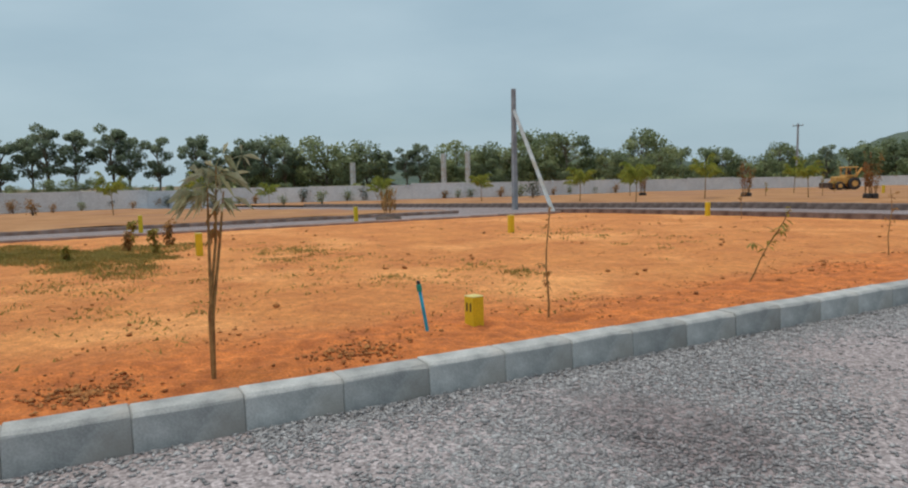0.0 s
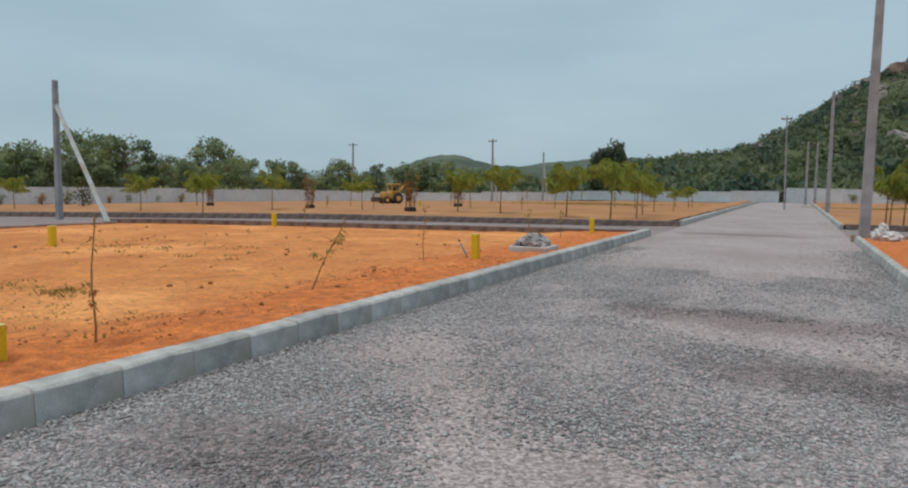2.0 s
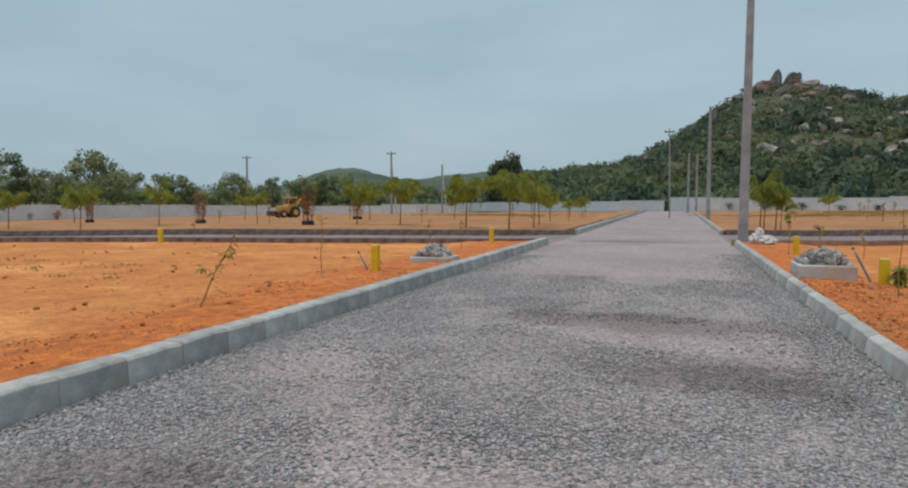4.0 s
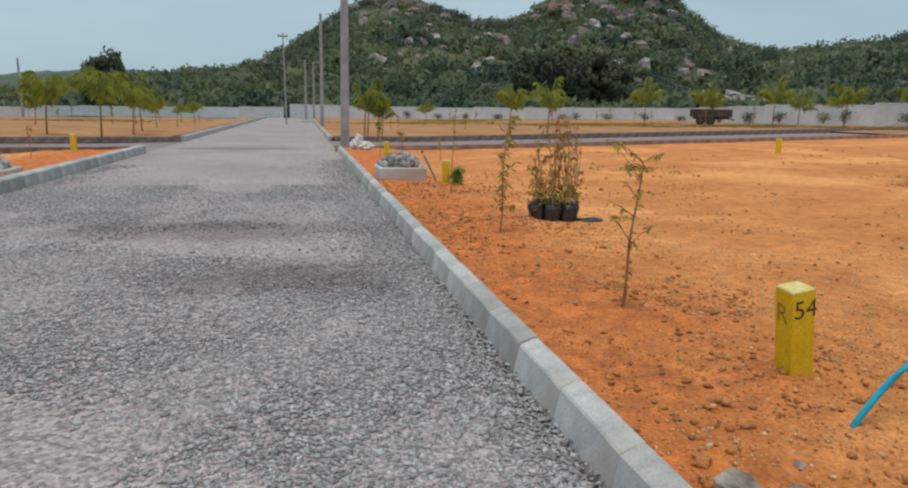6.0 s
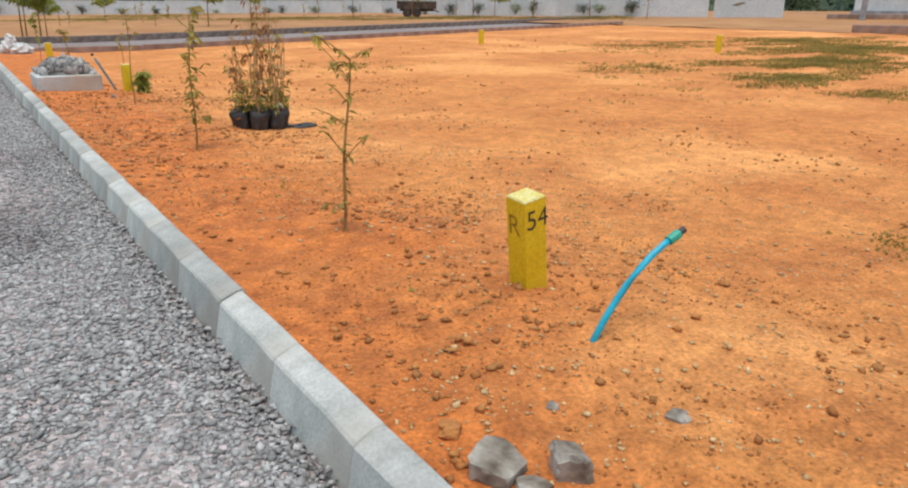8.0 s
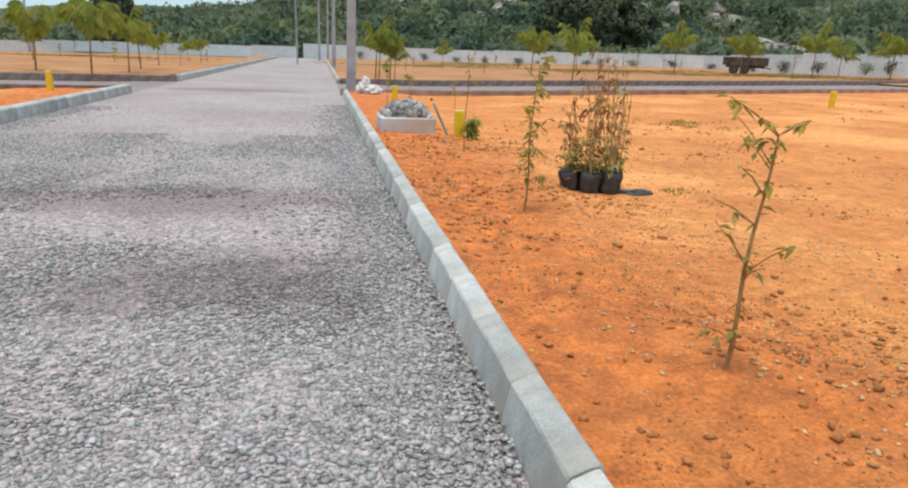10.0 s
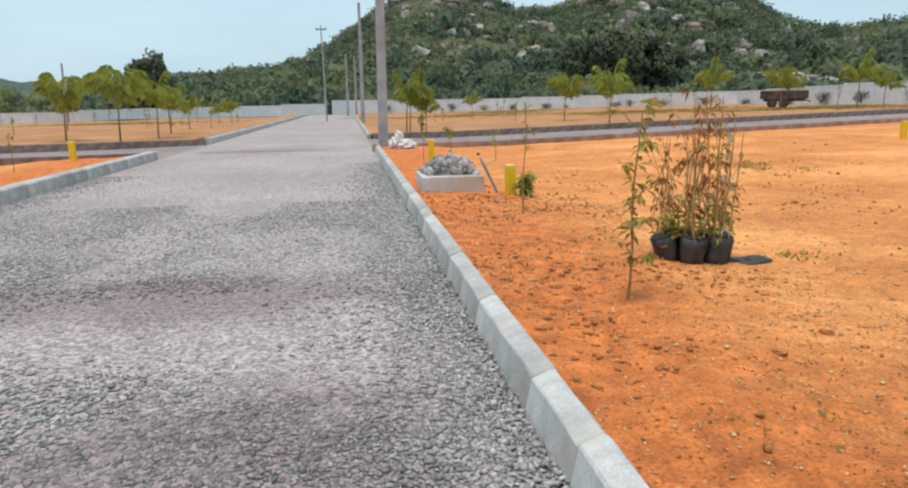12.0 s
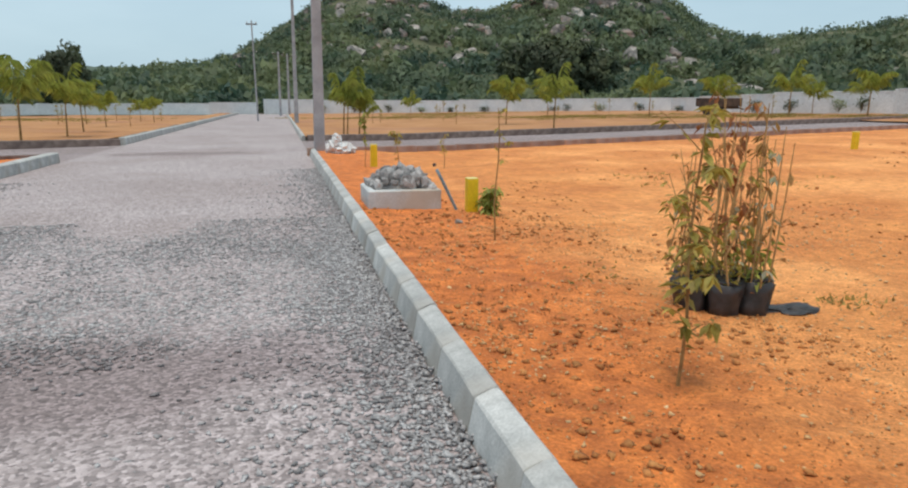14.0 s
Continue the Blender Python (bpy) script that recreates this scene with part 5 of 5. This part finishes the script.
def palm(seed, height, fronds, stems, label):
    """A young palm: thin stems and long arching fronds of narrow hanging leaflets."""
    r = random.Random(seed)
    t = thing("young_palm", (0, 0, 0), label, "young palm", "young palms")
    for k in range(stems):
        ox, oy = (0.42 * math.cos(k * 2.2), 0.3 * math.sin(k * 2.2)) if stems > 1 else (0, 0)
        h = height * r.uniform(0.42, 0.52)
        part("stem", Shape().tube(((ox, oy, -0.1), (ox + 0.03, oy, h * 0.5), (ox + 0.06, oy + 0.02, h)), (0.045, 0.034, 0.024), 6), STEM, t)
        fol = Shape()
        for j in range(fronds):
            a = 2 * math.pi * (j + r.random() * 0.8) / fronds
            rise = r.uniform(0.3, 1.0) * (height - h)
            reach = r.uniform(0.75, 1.2) * (1.1 if stems == 1 else 0.65) * (1.25 - 0.5 * rise / (height - h))
            way = Vector((math.cos(a), math.sin(a), 0))
            base = Vector((ox + 0.05, oy + 0.02, h * r.uniform(0.88, 1.0)))
            droop = r.uniform(1.3, 2.3)
            rib = [base + way * reach * u + Vector((0, 0, rise * (2.6 * u - droop * u * u))) for u in (0, 0.15, 0.3, 0.45, 0.6, 0.75, 0.9, 1.0)]
            fol.tube(rib, [0.014, 0.013, 0.012, 0.01, 0.008, 0.006, 0.005, 0.003], 3)
            side = way.cross(Vector((0, 0, 1)))
            for i in range(2, 8):
                for w in (0.0, 0.33, 0.67):
                    p = rib[i - 1].lerp(rib[i], w)
                    for sgn in (-1, 1):
                        ln = 0.40 * (1.1 - abs(i / 8 - 0.5)) * r.uniform(0.8, 1.2)
                        fol.leaf(p, side * sgn * 0.8 + way * 0.6 + Vector((0, 0, r.uniform(-0.7, -0.1))), ln, ln * 0.14, 0.45)
        part("fronds", fol, LEAF_PALM, t)
    return t


palm_single = palm(3, 3.0, 12, 1, "young palm with yellow-green arching fronds")
palm_bunch = palm(4, 2.9, 7, 3, "cluster of young palms with bright yellow-green fronds")
palm_tall = palm(5, 3.3, 11, 1, "slender young palm with a tuft of green fronds")
for o, (x, y) in ((palm_single, (-19.1, 38.9)), (palm_bunch, (3.9, 36.4)), (palm_tall, (14.0, 37.5))):
    o.matrix_basis = pose(x, y, float(slope(np.array(x), np.array(y))) + 0.1)
pr = random.Random(23)
for kind, x, y, k in ((palm_single, -15.9, 38.2, 1.1), (palm_single, -11.0, 35.6, 1.1), (palm_single, -7.9, 32.6, 1.15), (palm_tall, -7.5, 36.6, 0.9), (palm_single, -8.3, 42.3, 0.95), (palm_single, -9.0, 50.0, 0.8), (palm_tall, -25.8, 38.2, 0.75), (palm_single, -28.7, 27.2, 0.9), (palm_tall, -31.6, 36.0, 0.9), (palm_single, -45.6, 42.6, 0.95), (palm_single, -37.0, 30.0, 0.9), (palm_tall, -22.0, 47.0, 0.9), (palm_single, -17.0, 52.0, 0.9), (palm_tall, -35.0, 50.0, 0.8), (palm_single, -50.0, 30.0, 0.9), (palm_single, -48.0, 20.0, 0.85), (palm_tall, -54.0, 8.0, 0.9), (palm_tall, -52.0, 2.0, 0.9), (palm_single, -58.0, 14.0, 0.8),
                      (palm_tall, 4.6, 36.8, 0.62), (palm_single, 14.5, 46.5, 1.15), (palm_tall, 28.0, 53.0, 1.2), (palm_single, 32.0, 50.5, 1.2), (palm_tall, 37.0, 49.0, 1.2), (palm_single, 40.5, 45.5, 1.25), (palm_single, 45.0, 43.5, 1.25), (palm_tall, 48.0, 40.0, 0.9), (palm_single, 23.0, 61.0, 1.0), (palm_single, 42.5, 53.0, 1.0), (palm_tall, 11.0, 60.0, 0.7), (palm_single, -8.0, 60.0, 0.7), (palm_single, -10.0, 66.0, 0.7), (palm_tall, -12.0, 58.0, 0.8)):
    copy_thing(kind, pose(x, y, float(slope(np.array(x), np.array(y))) + 0.1, 0, 0, pr.uniform(0, 360)) @ Matrix.Scale(k, 4))
for k in range(26):
    x, y = (pr.uniform(-34, -7), pr.uniform(38, 70)) if k % 2 else (pr.uniform(5, 34), pr.uniform(40, 70))
    sapling(x, y, pr.uniform(0.9, 1.6), 100 + k, "thin stake-like sapling in the far field", 26, 0.16, bare=0.5, thick=0.022, z=float(slope(np.array(x), np.array(y))) + 0.12, group="saplings of the far field")


# ---- sacks, rocks, machines ----
sz = soil_z(2.55, 24.9)
sacks = thing("sack_heap", (2.55, 24.9, sz), "heap of crumpled white woven sacks at the foot of the pole", "sacks")
sacks.scale = (0.8, 0.8, 0.8)
for c, r, k in (((-0.2, 0.1, 0.2), (0.26, 0.25, 0.26), 1), ((0.1, -0.08, 0.16), (0.28, 0.2, 0.2), 2), ((-0.14, 0.0, 0.48), (0.15, 0.14, 0.22), 3), ((0.34, 0.05, 0.12), (0.2, 0.2, 0.16), 4)):
    part("sack", Shape().blob(c, r, k, 3, 0.45, 1.7), SACK, sacks)

ROCKS = ((2.10, 2.44, 0.115, 0.6, 5), (2.30, 2.31, 0.085, 1.0, 6), (2.13, 2.30, 0.06, 0.6, 7), (2.09, 2.67, 0.05, 0.9, 8), (2.86, 2.32, 0.05, 0.35, 9), (2.52, 2.62, 0.03, 0.7, 10), (3.9, 7.6, 0.05, 0.6, 11), (3.3, 7.2, 0.05, 0.5, 12), (2.95, 13.2, 0.06, 0.6, 13))
for x, y, s, tall, k in ROCKS:
    b = Shape().blob((0, 0, 0), (s * 1.25, s * 0.9, s * tall * 0.9), 70 + k, 3, 0.35, 1.3)
    kr = random.Random(k + 4)
    cuts = [(Vector((kr.gauss(0, 1), kr.gauss(0, 1), kr.gauss(0, 0.9))).normalized(), kr.uniform(0.72, 0.95) * s) for i in range(8)]
    cuts += [(Vector((kr.gauss(0, 0.12), kr.gauss(0, 0.12), 1)).normalized(), s * tall * 0.5)] + [(Vector((math.cos(i * 1.57 + kr.uniform(-0.3, 0.3)), math.sin(i * 1.57 + kr.uniform(-0.3, 0.3)), kr.gauss(0, 0.15))).normalized(), s * kr.uniform(0.6, 0.95)) for i in range(4)]
    b.v = [tuple(cut_back(Vector(p), cuts)) for p in b.v]
    ob = new("rock", b.mesh("rock", CLOD if k in (8, 11, 12) else NEAR_ROCK))
    ob.matrix_basis = pose(x, y, soil_z(x, y) + s * tall * 0.35, 0, 0, k * 40)
    tagged(ob, "angular broken rock lying on the red soil", "rock", "rocks by the kerb")

tx, ty = polar(32.7, 66.6)
tz = float(field_height(np.array([[tx]]), np.array([[ty]]))[0, 0])
trailer = thing("farm_trailer", (tx, ty, tz), "dark rusty farm trailer parked before the wall", "trailer", turn=-34, size=0.95)
part("tray", Shape().box(-1.85, 1.85, -0.9, 0.9, 0.75, 1.45, 0.03), RUST, trailer)
part("chassis", Shape().box(-1.6, 1.6, -0.35, 0.35, 0.55, 0.75), RUST, trailer)
part("drawbar", Shape().tube(((1.6, 0, 0.65), (2.1, 0, 0.5)), (0.06, 0.05), 6), RUST, trailer)
for u in (-0.9, 0.0):
    for v in (-0.8, 0.8):
        wheel = part("wheel", Shape().tube(((u, v - 0.1, 0.4), (u, v - 0.09, 0.4), (u, v + 0.09, 0.4), (u, v + 0.1, 0.4)), (0.34, 0.4, 0.4, 0.34), 14), DARK_PLASTIC, trailer)
        part("rim", Shape().tube(((u, v - 0.12, 0.4), (u, v + 0.12, 0.4)), (0.2, 0.2), 10), RUST, wheel)

lx, ly = polar(-31.6, 74)
lz = float(field_height(np.array([[lx]]), np.array([[ly]]))[0, 0])
loader = thing("backhoe_loader", (lx, ly, lz), "faded orange-yellow backhoe loader parked in the field", "excavator", turn=60, size=0.92)
part("body", Shape().box(-1.3, 0.4, -0.55, 0.55, 0.6, 1.35, 0.08), MACHINE, loader)
cab = part("cab", Shape().box(-0.35, 0.75, -0.6, 0.6, 1.35, 1.5, 0.03), MACHINE, loader)
for u in (-0.28, 0.68):
    for v in (-0.53, 0.53):
        part("cab_post", Shape().box(u - 0.05, u + 0.05, v - 0.05, v + 0.05, 1.5, 2.2), MACHINE, cab)
part("cab_roof", Shape().box(-0.45, 0.85, -0.65, 0.65, 2.2, 2.32, 0.04), MACHINE, cab)
part("seat", Shape().box(-0.05, 0.35, -0.25, 0.25, 1.5, 1.9, 0.04), RUST, cab)
part("boom", Shape().tube(((0.7, 0, 1.0), (1.5, 0, 2.1), (2.2, 0, 1.5), (2.3, 0, 0.7)), (0.15, 0.13, 0.11, 0.09), 6), MACHINE, loader)
part("rear_bucket", Shape().box(2.05, 2.5, -0.3, 0.3, 0.3, 0.75, 0.06), RUST, loader)
part("front_bucket", Shape().box(-2.3, -1.8, -0.85, 0.85, 0.2, 0.75, 0.06), RUST, loader)
for v in (-0.45, 0.45):
    part("lift_arm", Shape().tube(((-0.2, v, 1.2), (-1.3, v, 0.9), (-1.9, v, 0.45)), (0.08, 0.08, 0.07), 5), MACHINE, loader)
for u, rad in ((-1.0, 0.42), (0.45, 0.62)):
    for v in (-0.65, 0.65):
        wheel = part("wheel", Shape().tube(((u, v - 0.17, rad), (u, v - 0.14, rad), (u, v + 0.14, rad), (u, v + 0.17, rad)), (rad * 0.85, rad, rad, rad * 0.85), 16), DARK_PLASTIC, loader)
        part("rim", Shape().tube(((u, v - 0.19, rad), (u, v + 0.19, rad)), (rad * 0.5, rad * 0.5), 10), MACHINE, wheel)

for x, y in ((-31.8, 40.3), (-21.2, 36.6), (-24.5, 50.0), (-45.0, 43.5)):
    z = float(slope(np.array(x), np.array(y))) + 0.12
    g = thing("nursery_bags", (x, y, z), "dark nursery bags with withered plants in the far field", "potted saplings", "far nursery bags")
    for u, v in ((-0.25, 0.0), (0.0, -0.1), (0.24, 0.02), (-0.05, 0.2)):
        part("bag", Shape().tube([(u, v, w) for w in (-0.02, 0.03, 0.2, 0.26)], (0.13, 0.15, 0.15, 0.12), 9), DARK_PLASTIC, g)
        fol = Shape()
        for k in range(4):
            tip = Vector((u + pr.gauss(0, 0.16), v + pr.gauss(0, 0.16), pr.uniform(1.3, 2.5)))
            foot = Vector((u + pr.uniform(-0.07, 0.07), v, 0.22))
            part("stem", Shape().tube((foot, foot.lerp(tip, 0.5) + Vector((pr.gauss(0, 0.03), 0, 0)), tip), (0.013, 0.01, 0.005), 4), STEM, g)
            for j in range(14):
                a = pr.uniform(0, 2 * math.pi)
                fol.leaf(foot.lerp(tip, pr.uniform(0.3, 1.0)), (math.cos(a), math.sin(a), pr.uniform(-0.8, 0.4)), 0.2, 0.07, 0.3)
        part("leaves", fol, LEAF_RED if u < 0.1 else LEAF_DRY, g)
bz0 = float(slope(np.array(-26.6), np.array(11.3))) + 0.1
g = thing("dead_brush", (-26.4, 11.2, bz0), "clump of withered brush on a dark mound", "brush")
part("mound", Shape().blob((0, 0, 0.0), (0.75, 0.5, 0.2), 5, 2, 0.2), RUST, g)
fol = Shape()
for k in range(160):
    a = pr.uniform(0, 2 * math.pi)
    fol.leaf((pr.uniform(-0.35, 0.35), pr.uniform(-0.3, 0.3), pr.uniform(0.15, 1.0)), (math.cos(a) * 0.4, math.sin(a) * 0.4, 1.0), 0.4, 0.04, 0.0)
part("twigs", fol, LEAF_DRY, g)


# ---- loose stones, clods and grass ----
def scatter_stones(name, pts, sizes, material, label, category, flat=0.7, seed=1, stretch=0.0):
    """Many small angular stones as one mesh: eight-faced, each stretched its own way."""
    r = np.random.default_rng(seed)
    n = len(pts)
    unit = np.array([(1, 0, 0), (-1, 0, 0), (0, 1, 0), (0, -1, 0), (0, 0, 1), (0, 0, -1)], dtype=float)
    v = unit[None] * r.uniform(0.55, 1.25, (n, 6, 1)) + r.uniform(-0.3, 0.3, (n, 6, 3))
    a = r.uniform(0, 2 * math.pi, n)
    t = r.uniform(-0.7, 0.7, n)
    y2, z2 = v[..., 1] * np.cos(t)[:, None] - v[..., 2] * np.sin(t)[:, None], v[..., 1] * np.sin(t)[:, None] + v[..., 2] * np.cos(t)[:, None]
    x3, y3 = v[..., 0] * np.cos(a)[:, None] - y2 * np.sin(a)[:, None], v[..., 0] * np.sin(a)[:, None] + y2 * np.cos(a)[:, None]
    if stretch:
        k, w = r.uniform(0.0, stretch, n)[:, None], r.uniform(0, math.pi, n)[:, None]
        along = (x3 * np.cos(w) + y3 * np.sin(w)) * k
        x3, y3 = x3 + along * np.cos(w), y3 + along * np.sin(w)
    v = np.stack([x3, y3, z2 * flat], -1) * sizes[:, None, None] + pts[:, None]
    tri = np.array([(0, 2, 4), (2, 1, 4), (1, 3, 4), (3, 0, 4), (2, 0, 5), (1, 2, 5), (3, 1, 5), (0, 3, 5)])
    f = (tri[None] + 6 * np.arange(n)[:, None, None]).reshape(-1, 3)
    return tagged(new(name, fast_mesh(name, v.reshape(-1, 3), f, material)), label, category, kind="stuff")


def road_z(x, y):
    return 0.012 - 0.002 * (x + 1.4) ** 2


n = 290000
gx_, gy_ = rng.uniform(LEFT + 0.02, RIGHT - 0.01, n), 0.8 + 14 * rng.random(n) ** 1.35
keep = rng.random(n) < np.clip(0.56 + 0.75 * np.exp(-(RIGHT - gx_) / 0.55) + 0.75 * np.exp(-(gx_ - LEFT) / 0.5) - 0.018 * gy_, 0.08, 1)
patch = np.array([noise.noise(Vector((x * 0.55, y * 0.4, 3.0))) for x, y in zip(gx_, gy_)])
keep &= (patch > -0.14 + 0.3 * (rng.random(n) - 0.5)) | (gx_ > RIGHT - rng.exponential(0.4, n)) | (gx_ < LEFT + rng.exponential(0.3, n))
gx_, gy_ = gx_[keep], gy_[keep]
size = rng.uniform(0.007, 0.019, len(gx_)) * np.where(rng.random(len(gx_)) < 0.07, 1.45, 1)
heap = 0.025 * np.exp(-(RIGHT - gx_) / 0.12) + 0.03 * np.exp(-(gx_ - LEFT) / 0.14)
scatter_stones("road_gravel", np.stack([gx_, gy_, road_z(gx_, gy_) + heap * rng.random(len(gx_)) + size * 0.15], 1), size, CHIP, "loose grey crushed stone chips on the road", "gravel", 0.55, 2, 0.9)
n = 18000
gx_ = np.concatenate([RIGHT + 0.03 - rng.exponential(0.3, n // 2), LEFT + rng.exponential(0.3, n // 2)])
gy_ = np.concatenate([rng.uniform(-3, 22, n // 2), rng.uniform(-5, 20, n // 2)])
ok = (gx_ > LEFT + 0.01) & (gx_ < RIGHT + 0.03)
gx_, gy_ = gx_[ok], gy_[ok]
size = rng.uniform(0.009, 0.023, len(gx_))
foot = 0.045 * np.exp(-(RIGHT + 0.03 - gx_) / 0.05) * rng.random(len(gx_))
scatter_stones("kerb_gravel", np.stack([gx_, gy_, road_z(gx_, gy_) + size * 0.3 + foot], 1), size, CHIP, "coarse grey stone chips lying along the kerbs", "gravel", 0.6, 3, 0.8)


def on_plot(n, x0, x1, y0, y1, seed, clumped=0.0):
    r = np.random.default_rng(seed)
    x, y = r.uniform(x0, x1, n), r.uniform(y0, y1, n)
    if clumped:
        k = np.array([noise.noise(Vector((a * 0.7, b * 0.7, seed))) for a, b in zip(x, y)]) > clumped
        x, y = x[k], y[k]
    z = plot_height(x, y)
    return np.stack([x, y, z], 1), r


for nm, n, x0, x1, y0, y1, lo, hi, material, lab, cat, clump, seed in (
        ("strip_crumbs_east", 26000, 1.93, 4.6, 1.6, 13.0, 0.002, 0.011, CLOD, "fine crumbs of turned red earth", "soil crumbs", -0.15, 43),
        ("strip_straw_east", 20000, 1.95, 5.6, 1.4, 13.0, 0.002, 0.014, PEBBLE, "pale straw bits and chips on the turned earth", "litter", -0.05, 44),
        ("strip_clods_east", 12000, 1.95, 4.4, 1.0, 16.0, 0.003, 0.034, CLOD, "crumbs of turned dark-red earth along the kerb", "soil clods", 0.02, 41),
        ("strip_clods_west", 12000, -7.4, -4.9, -4.0, 14.0, 0.004, 0.024, CLOD, "crumbs of turned dark-red earth along the kerb", "soil clods", 0.05, 42),
        ("soil_clods_east", 9000, 1.95, 10.0, 1.0, 18.0, 0.003, 0.032, CLOD, "crumbled red soil clods scattered on the plot", "soil clods", 0.12, 31),
        ("soil_clods_west", 5000, -14.0, -4.9, -4.0, 14.0, 0.006, 0.026, CLOD, "crumbled red soil clods scattered on the plot", "soil clods", 0.05, 32),
        ("plot_pebbles_east", 16000, 1.95, 9.0, 1.0, 14.0, 0.004, 0.022, PEBBLE, "pale pebbles strewn over the red soil", "pebbles", -0.05, 33),
        ("plot_clods_west", 1500, -22.0, -6.0, -5.0, 20.0, 0.015, 0.07, CLOD, "larger dark clods dotted over the empty plot", "soil clods", 0.05, 35),
        ("plot_clods_far", 1500, 6.0, 30.0, 6.0, 25.0, 0.02, 0.06, CLOD, "larger red soil clods farther out on the plot", "soil clods", 0.1, 34)):
    p, r = on_plot(n, x0, x1, y0, y1, seed, clump)
    s = r.uniform(0, 1, len(p)) ** (2.5 if "crumb" in nm or "straw" in nm else 5) * (hi - lo) + lo
    p[:, 2] += s * 0.25
    scatter_stones(nm, p, s, material, lab, cat, seed=seed)


def grass(name, patches, material, label, seed, level=plot_height):
    """Tufts of short blades strewn over round patches (x, y, radius, tufts, height)."""
    r = np.random.default_rng(seed)
    out = []
    for x, y, rad, n, h in patches:
        a = r.uniform(0, 2 * math.pi, n)
        d = rad * r.random(n) ** 0.7 * (0.85 + 0.3 * np.sin(3 * a + x) + 0.2 * np.sin(7 * a + y))
        cx, cy = x + d * np.cos(a), y + d * np.sin(a) * 0.6
        cz = level(cx, cy)
        for k in range(n):
            b = r.normal(size=(14, 2)) * 0.12
            lean = r.normal(size=(14, 2)) * h * 0.7
            hh = h * r.uniform(0.4, 1.2, 14)
            base = np.stack([cx[k] + b[:, 0], cy[k] + b[:, 1], np.full(14, cz[k] - 0.01)], 1)
            side = np.stack([r.normal(size=14), r.normal(size=14), np.zeros(14)], 1) * 0.010
            tip = base + np.stack([lean[:, 0], lean[:, 1], hh], 1)
            out.append(np.stack([base - side, base + side, tip], 1))
    v = np.concatenate(out).reshape(-1, 3)
    return tagged(new(name, fast_mesh(name, v, np.arange(len(v)).reshape(-1, 3), material)), label, "grass", kind="stuff")


grass("dry_grass_west", ((-17.5, 0.3, 3.6, 1500, 0.07), (-19.5, -1.8, 2.8, 900, 0.08), (-16.0, 4.3, 2.2, 70, 0.06), (-10.2, 4.4, 0.8, 16, 0.05), (-10.6, 6.4, 1.1, 20, 0.05), (-12.8, -0.5, 1.6, 24, 0.06)), GRASS, "patches of dry yellow-green grass on red soil", 5)
grass("dry_grass_east", ((25.0, 12.6, 4.5, 1600, 0.06), (19.5, 10.4, 3.4, 1300, 0.055), (15.2, 8.9, 2.0, 600, 0.05), (14.0, 6.6, 1.2, 240, 0.035), (28.0, 16.0, 4.0, 900, 0.06), (15.0, 12.5, 3.0, 160, 0.06), (22.0, 17.5, 5.0, 420, 0.05), (5.95, 2.85, 0.3, 26, 0.03), (12.0, 9.0, 3.0, 26, 0.06), (5.2, 9.6, 0.4, 6, 0.05), (2.7, 6.4, 0.9, 9, 0.025), (3.4, 10.6, 0.8, 8, 0.03), (2.6, 3.6, 0.6, 5, 0.02), (5.6, 4.6, 1.2, 10, 0.03), (9.0, 17.0, 3.0, 40, 0.08)), GRASS, "thin patches of dry grass on the open plot", 6)
for k, (x, y, h) in enumerate(((-17.6, 1.4, 0.55), (-19.8, 2.0, 0.6), (-21.5, 1.2, 0.6), (-18.7, 0.9, 0.45), (-16.9, -0.4, 0.35))):
    sapling(x, y, h, 300 + k, "low reddish-green weed bush in the grass", 160, 0.16 * h + 0.04, material=LEAF_DRY if k % 2 else LEAF_OLIVE, bare=0.1, twigs=24, group="weeds")

grass("dry_grass_far", ((12.0, 70.0, 10.0, 700, 0.12), (26.0, 60.0, 11.0, 1100, 0.12), (36.0, 52.0, 9.0, 1000, 0.12), (20.0, 82.0, 9.0, 500, 0.14), (44.0, 44.0, 7.0, 700, 0.12), (-20.0, 72.0, 12.0, 500, 0.14)), GRASS, "dry olive grass strewn over the far field", 8, field_height)
grass("dry_tufts_west", ((-13.0, 4.0, 6.0, 110, 0.05), (-10.0, 0.0, 4.5, 60, 0.05), (-15.0, 12.0, 6.0, 60, 0.06), (-8.0, 5.0, 3.0, 26, 0.04), (-9.6, 6.4, 0.5, 10, 0.07)), GRASS, "single dry tufts dotted over the empty plot", 9)
for nm, cx, cy, n, seed in (("litter_heap", -5.67, -0.15, 260, 51), ("litter_heap", -5.6, 1.95, 180, 52)):
    r = np.random.default_rng(seed)
    x, y = cx + r.normal(size=n) * 0.16, cy + r.normal(size=n) * 0.22
    p = np.stack([x, y, plot_height(x, y) + 0.01], 1)
    scatter_stones(nm, p, r.uniform(0.008, 0.03, n), CLOD, "dark crumbled earth and litter heaped by the kerb", "litter", seed=seed)
